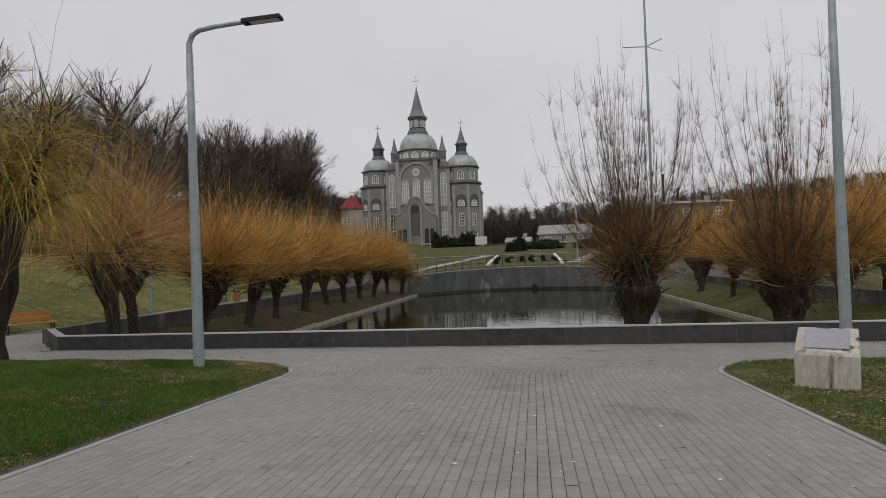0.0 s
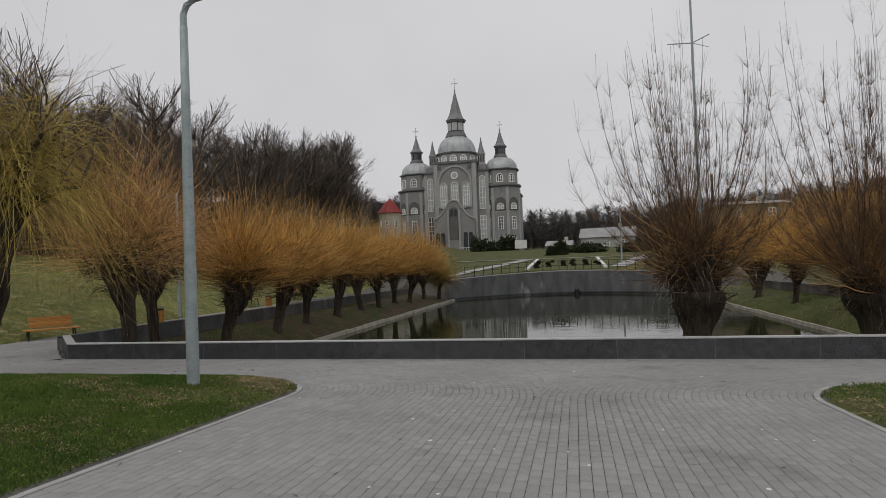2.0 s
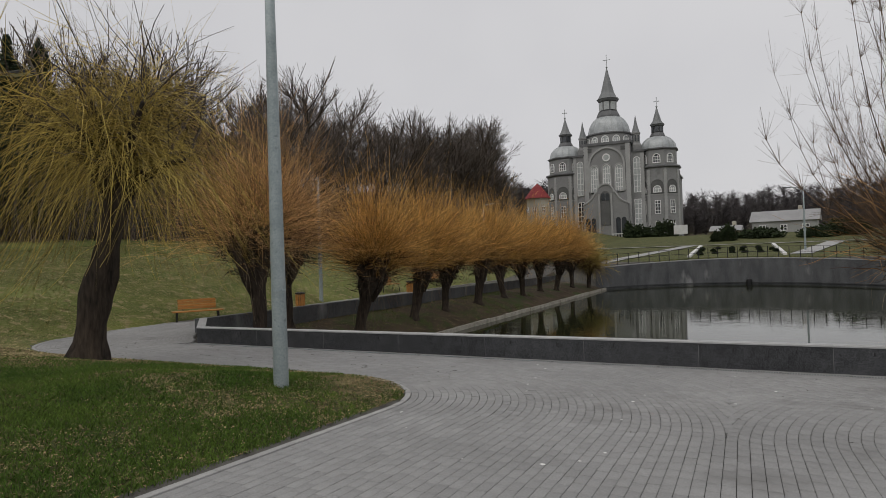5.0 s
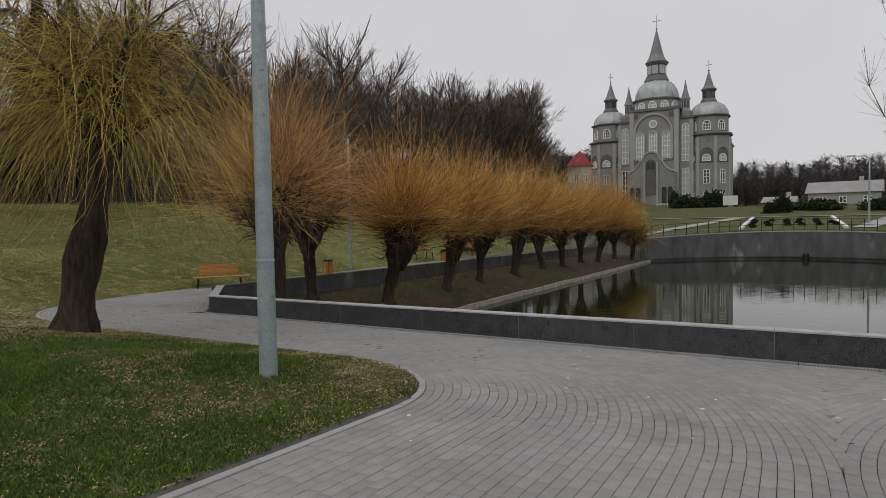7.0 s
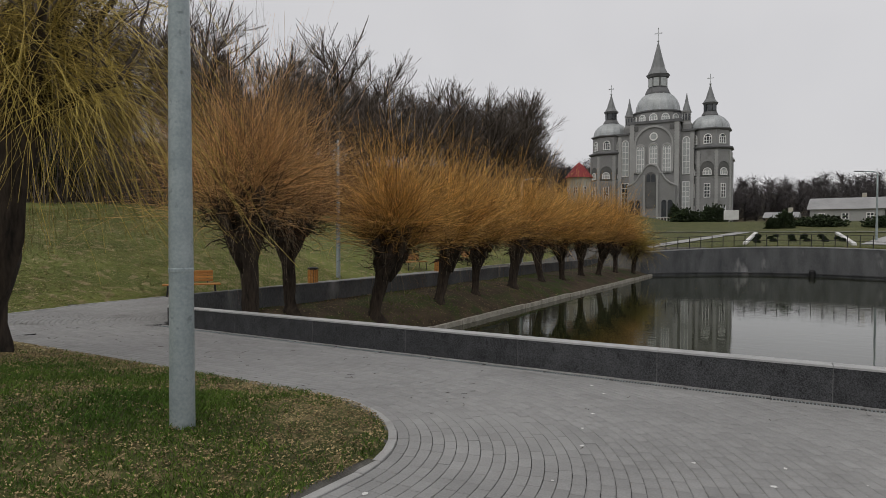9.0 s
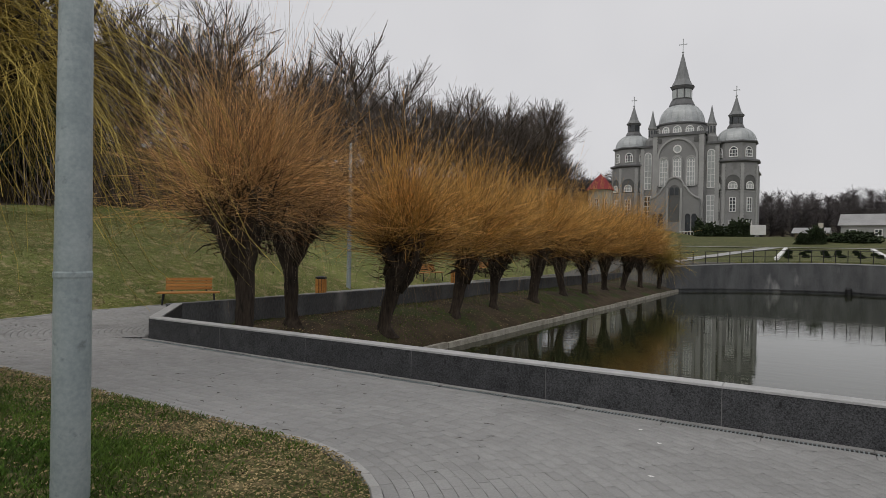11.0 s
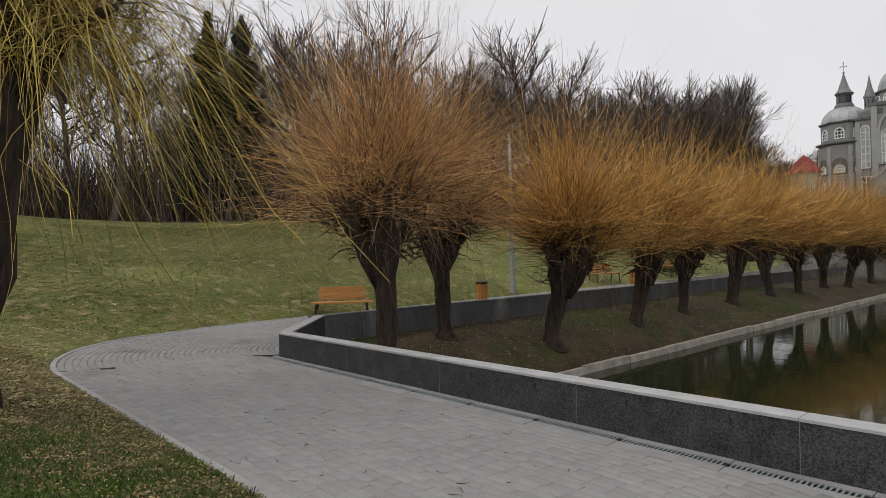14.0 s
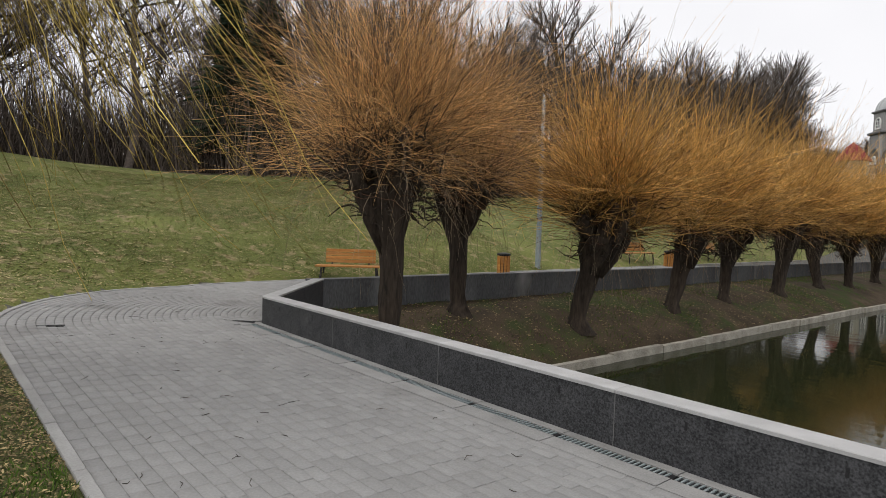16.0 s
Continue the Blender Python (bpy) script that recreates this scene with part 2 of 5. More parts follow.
# ---- mesh helpers ----
class Geo:
    """Collects vertices and faces of one mesh."""

    def __init__(self):
        self.v, self.f = [], []

    def add(self, verts, faces):
        k = len(self.v)
        self.v += [tuple(p) for p in verts]
        self.f += [tuple(i + k for i in q) for q in faces]
        return self

    def box(self, x0, x1, y0, y1, z0, z1, m=None):
        p = [Vector((x, y, z)) for z in (z0, z1) for x, y in ((x0, y0), (x1, y0), (x1, y1), (x0, y1))]
        if m:
            p = [m @ q for q in p]
        return self.add(p, [(3, 2, 1, 0), (4, 5, 6, 7), (0, 1, 5, 4), (1, 2, 6, 5), (2, 3, 7, 6), (3, 0, 4, 7)])

    def bevel_box(self, x0, x1, y0, y1, z0, z1, b, m=None):
        """A box with chamfered vertical and upper edges."""
        r = [(x0 + b, y0), (x1 - b, y0), (x1, y0 + b), (x1, y1 - b), (x1 - b, y1), (x0 + b, y1), (x0, y1 - b), (x0, y0 + b)]
        s = [(min(max(x, x0 + b), x1 - b), min(max(y, y0 + b), y1 - b)) for x, y in r]
        p = [Vector((*q, z0)) for q in r] + [Vector((*q, z1 - b)) for q in r] + [Vector((*q, z1)) for q in s]
        if m:
            p = [m @ q for q in p]
        f = [tuple(range(7, -1, -1)), tuple(range(16, 24))]
        for k in (0, 8):
            f += [(k + i, k + (i + 1) % 8, k + 8 + (i + 1) % 8, k + 8 + i) for i in range(8)]
        return self.add(p, f)

    def lathe(self, cx, cy, profile, n=16, phase=0.0):
        p, f = [], []
        for r, z in profile:
            p += [(cx + r * math.cos(phase + 2 * math.pi * i / n), cy + r * math.sin(phase + 2 * math.pi * i / n), z) for i in range(n)]
        for k in range(len(profile) - 1):
            f += [(k * n + i, k * n + (i + 1) % n, (k + 1) * n + (i + 1) % n, (k + 1) * n + i) for i in range(n)]
        f += [tuple(range(n - 1, -1, -1)), tuple(range((len(profile) - 1) * n, len(profile) * n))]
        return self.add(p, f)

    def prism(self, outline, y0, y1):
        """An outline in x and z drawn out along y."""
        k = len(outline)
        p = [(x, y, z) for y in (y0, y1) for x, z in outline]
        f = [tuple(range(k)), tuple(range(2 * k - 1, k - 1, -1))] + [(i, i + k, (i + 1) % k + k, (i + 1) % k) for i in range(k)]
        return self.add(p, f)

    def ring(self, outer, inner, y0, y1):
        """A frame between two outlines with as many points, drawn out along y."""
        k = len(outer)
        p = [(x, y, z) for y in (y0, y1) for o in (outer, inner) for x, z in o]
        f = []
        for i in range(k):
            j = (i + 1) % k
            f += [(i, j, k + j, k + i), (2 * k + j, 2 * k + i, 3 * k + i, 3 * k + j), (i, 2 * k + i, 2 * k + j, j), (k + j, 3 * k + j, 3 * k + i, k + i)]
        return self.add(p, f)

    def banded(self, w, z0, z1, y0, y1, m=None, step=0.62, out=0.07):
        """An upright strip whose sides step in and out from stone to stone."""
        right, z = [], z0
        while z < z1 - 0.3:
            right += [(w / 2 + out, z + 0.06), (w / 2 + out, z + 0.42), (w / 2 - 0.02, z + 0.44), (w / 2 - 0.02, z + 0.6)]
            z += step
        outline = right + [(-x, q) for x, q in right[::-1]]
        k = len(self.v)
        self.prism(outline, y0, y1)
        if m:
            self.v[k:] = [tuple(m @ Vector(p)) for p in self.v[k:]]
        return self

    def tube(self, points, radii, n=8):
        """A tapered tube along points."""
        points = [Vector(p) for p in points]
        p, f = [], []
        for i, c in enumerate(points):
            d = (points[min(i + 1, len(points) - 1)] - points[max(i - 1, 0)]).normalized()
            u = d.orthogonal().normalized() if abs(d.z) < 0.9 else Vector((1, 0, 0)) - d * d.x
            u.normalize()
            w = d.cross(u)
            p += [c + radii[i] * (math.cos(2 * math.pi * k / n) * u + math.sin(2 * math.pi * k / n) * w) for k in range(n)]
        for i in range(len(points) - 1):
            f += [(i * n + k, i * n + (k + 1) % n, (i + 1) * n + (k + 1) % n, (i + 1) * n + k) for k in range(n)]
        f += [tuple(range(n - 1, -1, -1)), tuple(range((len(points) - 1) * n, len(points) * n))]
        return self.add(p, f)

    def mesh(self, name, mat, smooth=False):
        me = bpy.data.meshes.new(name)
        me.from_pydata(self.v, [], self.f)
        me.materials.append(mat)
        if smooth:
            me.polygons.foreach_set("use_smooth", [True] * len(me.polygons))
        me.update()
        return me


def fast_mesh(name, verts, faces, mat, smooth=False):
    """A mesh from arrays; all faces have as many corners."""
    me = bpy.data.meshes.new(name)
    verts, faces = np.asarray(verts, np.float32).reshape(-1, 3), np.asarray(faces, np.int32)
    k = faces.shape[1]
    me.vertices.add(len(verts))
    me.vertices.foreach_set("co", verts.ravel())
    me.loops.add(faces.size)
    me.loops.foreach_set("vertex_index", faces.ravel())
    me.polygons.add(len(faces))
    me.polygons.foreach_set("loop_start", np.arange(0, faces.size, k, dtype=np.int32))
    if smooth:
        me.polygons.foreach_set("use_smooth", np.ones(len(faces), bool))
    me.materials.append(mat)
    me.update(calc_edges=True)
    return me


def part(name, geo, mat, parent=None, label="", smooth=False):
    ob = new(name, geo.mesh(name, mat, smooth) if isinstance(geo, Geo) else geo)
    if parent:
        ob.parent = parent
    return tagged(ob, label)


def thing(name, label, category, m=None, group="", kind=""):
    ob = tagged(new(name), label, category, group, kind)
    ob.empty_display_size = 0.2
    if m:
        ob.matrix_world = m
    return ob


def strands(P, R, sides=3):
    """Vertices and quads of many thin tapered tubes: P is strands x points x 3, R strands x points."""
    P, R = np.asarray(P, float), np.asarray(R, float)
    N, K = P.shape[:2]
    D = P[:, -1] - P[:, 0]
    D /= np.linalg.norm(D, axis=1, keepdims=True) + 1e-9
    ref = np.where(np.abs(D[:, 2:3]) > 0.8, [[1.0, 0, 0]], [[0, 0, 1.0]])
    U = np.cross(D, ref)
    U /= np.linalg.norm(U, axis=1, keepdims=True) + 1e-9
    W = np.cross(D, U)
    ang = 2 * np.pi * np.arange(sides) / sides
    ring = np.cos(ang)[None, :, None] * U[:, None] + np.sin(ang)[None, :, None] * W[:, None]
    V = P[:, :, None] + R[:, :, None, None] * ring[:, None]
    base = (np.arange(N) * K * sides)[:, None, None] + (np.arange(K - 1) * sides)[None, :, None]
    i, j = np.arange(sides)[None, None], (np.arange(sides) + 1)[None, None] % sides
    F = np.stack([base + i, base + j, base + j + sides, base + i + sides], -1)
    return V.reshape(-1, 3), F.reshape(-1, 4)


def merged(items):
    vs, fs, k = [], [], 0
    for v, f in items:
        vs.append(v)
        fs.append(f + k)
        k += len(v)
    return np.concatenate(vs), np.concatenate(fs)


# ---- plan ----
AXIS = -0.845           # the pond lies even about this line
LAWN_AXIS = -0.77       # and the two lawns about this one
WALL_Y, WALL_TOP, WALL_FOOT = 16.26, -0.25, -0.72
POOL_Z, RIM_Z = -2.16, -2.0


def fold(x):
    return x if x <= AXIS else 2 * AXIS - x


def offset(x, y):
    """Metres from the lawn's kerb out onto the paving; below 0 on the lawn."""
    x = x if x <= LAWN_AXIS else 2 * LAWN_AXIS - x
    if x >= -6.73:
        return x + 4.7 if y < 10.82 else math.hypot(x + 6.73, y - 10.82) - 2.03
    if x >= -13.9:
        return max(y - 12.85, x + 4.7) if y < 10.82 else y - 12.85
    if y <= 18.53:
        return 5.68 - math.hypot(x + 13.9, y - 18.53)
    return x + 19.58


def plaza(x, y):
    return 0.10 - 0.0035 * x - 0.0508 * max(min(y, 16.6), -20) - 0.004 * max(0, y - 16.6)


def smooth01(t):
    t = min(max(t, 0), 1)
    return t * t * (3 - 2 * t)


def far_edge(x):
    return 60.5 + 7.0 * (1 - min(1, abs((x - AXIS) / 11.4)) ** 2)


def rim_x(y):
    return -13.1 + (y - 24) * 0.035


def wall2_top(y):
    return WALL_TOP - 0.012 * max(0, y - 18)


def in_basin(x, y):
    x = fold(x)
    return y > WALL_Y + 0.1 and x > -16.15 and x > -13.85 - (y - WALL_Y) + 0.2 and y < far_edge(x) + 0.1


def relief(x, y, s, h):
    return h * noise.noise((x / s, y / s, 3.3))


def ground_z(x, y):
    if in_basin(x, y) or y > 50 and in_basin(x, y - 0.85):
        u, zb = fold(x), -0.86 - 0.012 * max(0, y - 18)
        fx = min(max((u + 16.3) / (rim_x(y) + 16.3), 0), 1)
        fy = min(max((y - 16.43) / 4.2, 0), 1)
        if fx >= 1 and fy >= 1:
            return -3.2
        return zb + (RIM_Z - 0.04 - zb) * min(fx ** 2.5, fy ** 1.1) + relief(x, y, 1.1, 0.06) * (1 - fx)
    o = offset(x, y)
    west = max(0, -19.5 - x)
    east = max(0, x - 24)
    steep = 0.02 + 0.18 * smooth01((y - 26) / 40)
    hill = 0.2 * min(west, 17) + steep * min(max(0, west - 17), 75) + 0.08 * min(east, 80)
    hill += relief(x, y, 9, 0.35) * min(1, (west + east) / 8)
    if o < 0:
        near = plaza(max(x, -22), y) + 0.03 + min(0.13 * -o, 0.38) * (1 if x < AXIS else 0.15) + hill + relief(x, y, 0.9, 0.03) * min(1, -o)
    else:
        near = plaza(x, y) - 0.06
    north = min(3.5, 0.3 + (y - 67) * 0.06) + 0.13 * max(0, min(y - 172, 110)) + hill
    t = smooth01((y - 52) / 14) if abs(x - AXIS) > 11.6 else 1.0 if y > 40 else 0.0
    return near * (1 - t) + north * t


# ---- ground: one sheet to the horizon ----
def axis_steps(fine0, fine1, step, lo, hi):
    mid = list(np.arange(fine0, fine1 + 1e-6, step))
    for sign, end, edge in ((1, hi, fine1), (-1, lo, fine0)):
        d, p = step, edge
        out = []
        while (p - end) * sign < 0:
            d *= 1.17
            p += sign * d
            out.append(p)
        mid = mid + out if sign > 0 else out[::-1] + mid
    return mid


gx, gy = axis_steps(-22, 15, 0.25, -900, 900), axis_steps(-3, 24, 0.25, -300, 1500)
gy = [y for y in gy if y <= 24] + list(np.arange(24.5, 70, 0.75)) + [y + 46 for y in gy if y > 24]
gv = [(x, y, ground_z(x, y)) for y in gy for x in gx]
nx = len(gx)
gf = [(j * nx + i, j * nx + i + 1, (j + 1) * nx + i + 1, (j + 1) * nx + i) for j in range(len(gy) - 1) for i in range(nx - 1)]
ground_mesh = fast_mesh("ground", gv, gf, M_GROUND, True)
ground_mesh.materials.append(M_SOIL)
ground_mesh.materials.append(M_JOINT)
ground_mesh.materials.append(M_SLOPE)
slots = []
for j in range(len(gy) - 1):
    for i in range(nx - 1):
        x, y = (gx[i] + gx[i + 1]) / 2, (gy[j] + gy[j + 1]) / 2
        soil = in_basin(x, y) and x < AXIS or x < -37 and y > 10 and y < 130 or y > 158
        slots.append(1 if soil else 0 if in_basin(x, y) else 2 if offset(x, y) > 0.05 and y < 66 else 3 if y < 60 and rng.random() < smooth01((-8.5 - x) / 9) else 0)
ground_mesh.polygons.foreach_set("material_index", slots)
ground = tagged(new("ground", ground_mesh), "grassy ground sloping to a pond and up a wooded hill", "ground", kind="structure")

# ---- pond water ----
wv, wf = [], []
ys = list(np.linspace(19.0, 69, 60))
for k, y in enumerate(ys):
    xl = rim_x(y) - 0.1
    wv += [(xl, y, POOL_Z), (2 * AXIS - xl, y, POOL_Z)]
    if k:
        wf.append((2 * k - 2, 2 * k - 1, 2 * k + 1, 2 * k))
water = tagged(new("water", fast_mesh("water", wv, wf, M_WATER)), "dark still pond water with faint ripples", "water", kind="structure")


# ---- walls round the pond ----
def wall_run(name, a, b, top_a, top_b, foot_a, foot_b, thick, panel, mat, label, side=1):
    """A low wall from a to b, its face panels and coping stones as pieces; thickness lies to the left of a-b."""
    a, b = Vector((*a, 0)), Vector((*b, 0))
    d = b - a
    length, d = d.length, d.normalized()
    nrm = Vector((-d.y, d.x, 0)) * side
    w = thing(name, label, "wall", kind="structure")
    core = Geo()

    def at(s, off, z):
        return a + d * s + nrm * off + Vector((0, 0, z))

    def quad(geo, s0, s1, o0, o1, zf, zt, bev=0.006):
        lo0, lo1, hi0, hi1 = zf(s0), zf(s1), zt(s0), zt(s1)
        p = [at(s0, o0, lo0), at(s1, o0, lo1), at(s1, o1, lo1), at(s0, o1, lo0), at(s0, o0, hi0 - bev), at(s1, o0, hi1 - bev), at(s1, o1, hi1 - bev), at(s0, o1, hi0 - bev),
             at(s0 + bev, o0 + bev, hi0), at(s1 - bev, o0 + bev, hi1), at(s1 - bev, o1 - bev, hi1), at(s0 + bev, o1 - bev, hi0)]
        f = [(3, 2, 1, 0), (8, 9, 10, 11)] + [(i, (i + 1) % 4, 4 + (i + 1) % 4, 4 + i) for i in range(4)] + [(4 + i, 4 + (i + 1) % 4, 8 + (i + 1) % 4, 8 + i) for i in range(4)]
        geo.add(p, f if side > 0 else [q[::-1] for q in f])

    def foot(s):
        return foot_a + (foot_b - foot_a) * s / length

    def top(s):
        return top_a + (top_b - top_a) * s / length
    quad(core, 0.02, length - 0.02, 0.03, thick - 0.03, lambda s: foot(s) - 0.4, lambda s: top(s) - 0.06)
    part("core", core, M_CONCRETE, w)
    ends = [panel * i for i in range(max(1, round(length / panel)))] + [length]
    for i in range(len(ends) - 1):
        s0, s1 = ends[i] + 0.003, ends[i + 1] - 0.003
        g = Geo()
        quad(g, s0, s1, 0.0, 0.028, lambda s: foot(s) - 0.3, lambda s: top(s) - 0.032)
        part("panel", g, mat, w)
        g = Geo()
        quad(g, s0, s1, thick - 0.028, thick, lambda s: foot(s) - 0.35, lambda s: top(s) - 0.032)
        part("panel", g, mat, w)
        g = Geo()
        quad(g, s0, s1, -0.012, thick + 0.012, lambda s: top(s) - 0.03, top)
        part("coping", g, M_COPING if mat is M_GRANITE else M_CONCRETE, w)
        if mat is M_GRANITE and length > 5:
            if i:
                g = Geo()
                quad(g, s0 - 0.0065, s0 + 0.0005, -0.0012, 0.02, lambda s: foot(s) - 0.2, lambda s: top(s) - 0.034, 0.002)
                part("joint", g, M_MORTAR, w, "grey mortar joint")
            for share in (0.27, 0.74):
                g = Geo()
                sm = s0 + (s1 - s0) * share
                quad(g, sm, sm + 0.022, -0.0015, 0.02, lambda s: top(s) - 0.16, lambda s: top(s) - 0.1, 0.0008)
                part("weep_hole", g, M_BLACK, w, "small dark weep hole")
    return w


CORNER, BACK = (-13.86, WALL_Y), (-15.95, 18.3)


def mirrored(p):
    return (2 * AXIS - p[0], p[1])


wall_run("wall_front", CORNER, mirrored(CORNER), WALL_TOP, WALL_TOP, WALL_FOOT, WALL_FOOT, 0.2, 2.09, M_GRANITE, "low dark granite wall with a pale coping")
for flip, nm in ((False, "west"), (True, "east")):
    tr = mirrored if flip else (lambda p: p)
    s = 1 if flip else -1
    wall_run("wall_corner_" + nm, tr(CORNER), tr(BACK), WALL_TOP - 0.003, WALL_TOP - 0.003, WALL_FOOT, WALL_FOOT - 0.05, 0.2, 3.0, M_GRANITE, "short splayed piece of low dark granite wall", s)
    wall_run("wall_" + nm, tr((-16.02, 18.15)), tr((-16.3, 62)), WALL_TOP - 0.006, wall2_top(62), WALL_FOOT - 0.1, -1.0, 0.22, 2.4, M_CONCRETE, "long low grey concrete wall above the pond bank", s)

fw = thing("wall_far", "tall grey concrete retaining wall at the far end of the pond", "wall", kind="structure")
xs = np.linspace(AXIS - 11.6, AXIS + 11.6, 13)
for x0, x1 in zip(xs[:-1], xs[1:]):
    g = Geo()
    y0, y1 = far_edge(x0), far_edge(x1)
    g.add([(x0, y0, -3.3), (x1 - 0.004, y1, -3.3), (x1 - 0.004, y1 + 0.4, -3.3), (x0, y0 + 0.4, -3.3), (x0, y0, 0.22 + (y0 - 67) * 0.06), (x1 - 0.004, y1, 0.22 + (y1 - 67) * 0.06), (x1 - 0.004, y1 + 0.4, 0.22 + (y1 - 67) * 0.06), (x0, y0 + 0.4, 0.22 + (y0 - 67) * 0.06)],
          [(3, 2, 1, 0), (4, 5, 6, 7), (0, 1, 5, 4), (1, 2, 6, 5), (2, 3, 7, 6), (3, 0, 4, 7)])
    part("wall_panel", g, M_CONCRETE, fw)
    g = Geo()
    z0, z1 = 0.22 + (y0 - 67) * 0.06, 0.22 + (y1 - 67) * 0.06
    g.add([(x0, y0 - 0.04, z0), (x1 - 0.004, y1 - 0.04, z1), (x1 - 0.004, y1 + 0.44, z1), (x0, y0 + 0.44, z0), (x0, y0 - 0.04, z0 + 0.08), (x1 - 0.004, y1 - 0.04, z1 + 0.08), (x1 - 0.004, y1 + 0.44, z1 + 0.08), (x0, y0 + 0.44, z0 + 0.08)],
          [(3, 2, 1, 0), (4, 5, 6, 7), (0, 1, 5, 4), (1, 2, 6, 5), (2, 3, 7, 6), (3, 0, 4, 7)])
    part("coping", g, M_COPING, fw)
g = Geo()
for x0, x1 in zip(xs[:-1], xs[1:]):
    g.add([(x, far_edge(x) - d, z) for z in (-1.98, -1.9) for x, d in ((x0, 0.14), (x1, 0.14), (x1, -0.02), (x0, -0.02))],
          [(3, 2, 1, 0), (4, 5, 6, 7), (0, 1, 5, 4), (1, 2, 6, 5), (2, 3, 7, 6), (3, 0, 4, 7)])
part("ledge", g, M_BANKWALL, fw, "dark wet ledge just above the water")
pipe = Geo()
pipe.lathe(0.1, far_edge(0.1) - 0.35, [(0.2, -2.4), (0.25, -2.3), (0.25, -1.72), (0.17, -1.6)], 14)
tagged(part("outlet_pipe", pipe, M_BLACK), "black drain riser standing in the pond", "pipe")

# concrete rim along the water
for flip, nm in ((False, "west"), (True, "east")):
    rim = thing("pond_rim_" + nm, "pale worn concrete edging along the water", "edging", kind="structure")
    yy = np.linspace(20.3, 61.5, 21)
    for y0, y1 in zip(yy[:-1], yy[1:]):
        g = Geo()
        y1 -= 0.015
        w = rng.uniform(-0.03, 0.03)
        q = [(rim_x(y0) - 0.02 + w, y0), (rim_x(y0) + 0.13 + w, y0), (rim_x(y1) + 0.13 + w, y1), (rim_x(y1) - 0.02 + w, y1)]
        if flip:
            q = [(2 * AXIS - x, y) for x, y in q][::-1]
        zt = RIM_Z + 0.03 + rng.uniform(-0.015, 0.015)
        g.add([(*p, RIM_Z - 0.5) for p in q] + [(*p, zt - 0.03) for p in q] + [(p[0] * 0.97 + 0.03 * (q[0][0] + q[2][0]) / 2, p[1], zt) for p in q],
              [(3, 2, 1, 0), (8, 9, 10, 11)] + [(k + i, k + (i + 1) % 4, k + 4 + (i + 1) % 4, k + 4 + i) for k in (0, 4) for i in range(4)])
        part("edging_stone", g, M_RIM, rim)


# ---- lamps ----
def street_lamp(x, y, z, arm, label, height=0.0):
    t = thing("street_lamp", label, "street lamp", pose(x, y, z) @ Matrix.Diagonal((1, 1, 0.985 + height, 1)), group="park lamps")
    g = Geo()
    g.lathe(0, 0, [(0.1, -0.25), (0.1, 0.0), (0.096, 1.3), (0.085, 3.0), (0.07, 4.6), (0.062, 5.9)], 24)
    part("pole", g, M_STEEL, t, smooth=True)
    g = Geo()
    g.lathe(0, 0, [(0.098, 1.28), (0.1, 1.29), (0.1, 1.31), (0.096, 1.32)], 24)
    part("collar", g, M_STEEL, t)
    a = Vector((math.cos(arm), math.sin(arm), 0))
    pts = [Vector((0, 0, 5.85)), Vector((0, 0, 6.1)), a * 0.06 + Vector((0, 0, 6.25)), a * 0.2 + Vector((0, 0, 6.34)), a * 0.5 + Vector((0, 0, 6.385)), a * 1.1 + Vector((0, 0, 6.43))]
    g = Geo()
    g.tube(pts, [0.058, 0.055, 0.052, 0.05, 0.045, 0.04], 8)
    part("arm", g, M_STEEL, t)
    g = Geo()
    m = Matrix.Translation(a * 1.05 + Vector((0, 0, 6.425))) @ Matrix.Rotation(arm, 4, "Z") @ Matrix.Rotation(radians(-3), 4, "Y")
    g.bevel_box(0, 0.75, -0.11, 0.11, -0.03, 0.045, 0.02, m)
    head = part("lamp_head", g, M_BLACK, t, "flat black lamp head")
    g = Geo()
    g.box(0.15, 0.7, -0.08, 0.08, -0.036, -0.031, m)
    part("lens", g, M_WHITE, head)
    return t


def lawn_at(x, y):
    return ground_z(x, y)


LAMP = (-6.18, 10.65)
street_lamp(*LAMP, lawn_at(*LAMP) - 0.0, radians(2), "grey-green steel street lamp standing in the grass")
street_lamp(5.4, 11.75, lawn_at(5.4, 11.75), radians(10), "grey-green steel street lamp behind the stone block", 0.1)
street_lamp(-15.3, 11.35, lawn_at(-15.3, 11.35), radians(20), "grey-green steel street lamp on the lawn behind the willow", -0.1)
street_lamp(-19.75, 29.6, lawn_at(-19.75, 29.6), radians(130), "grey-green steel street lamp beside the bank path")
street_lamp(-19.75, 52.0, lawn_at(-19.75, 52), radians(0), "grey-green steel street lamp far along the bank path")
street_lamp(5.3, 75.0, lawn_at(5.3, 75), radians(180), "slim street lamp beyond the pond")


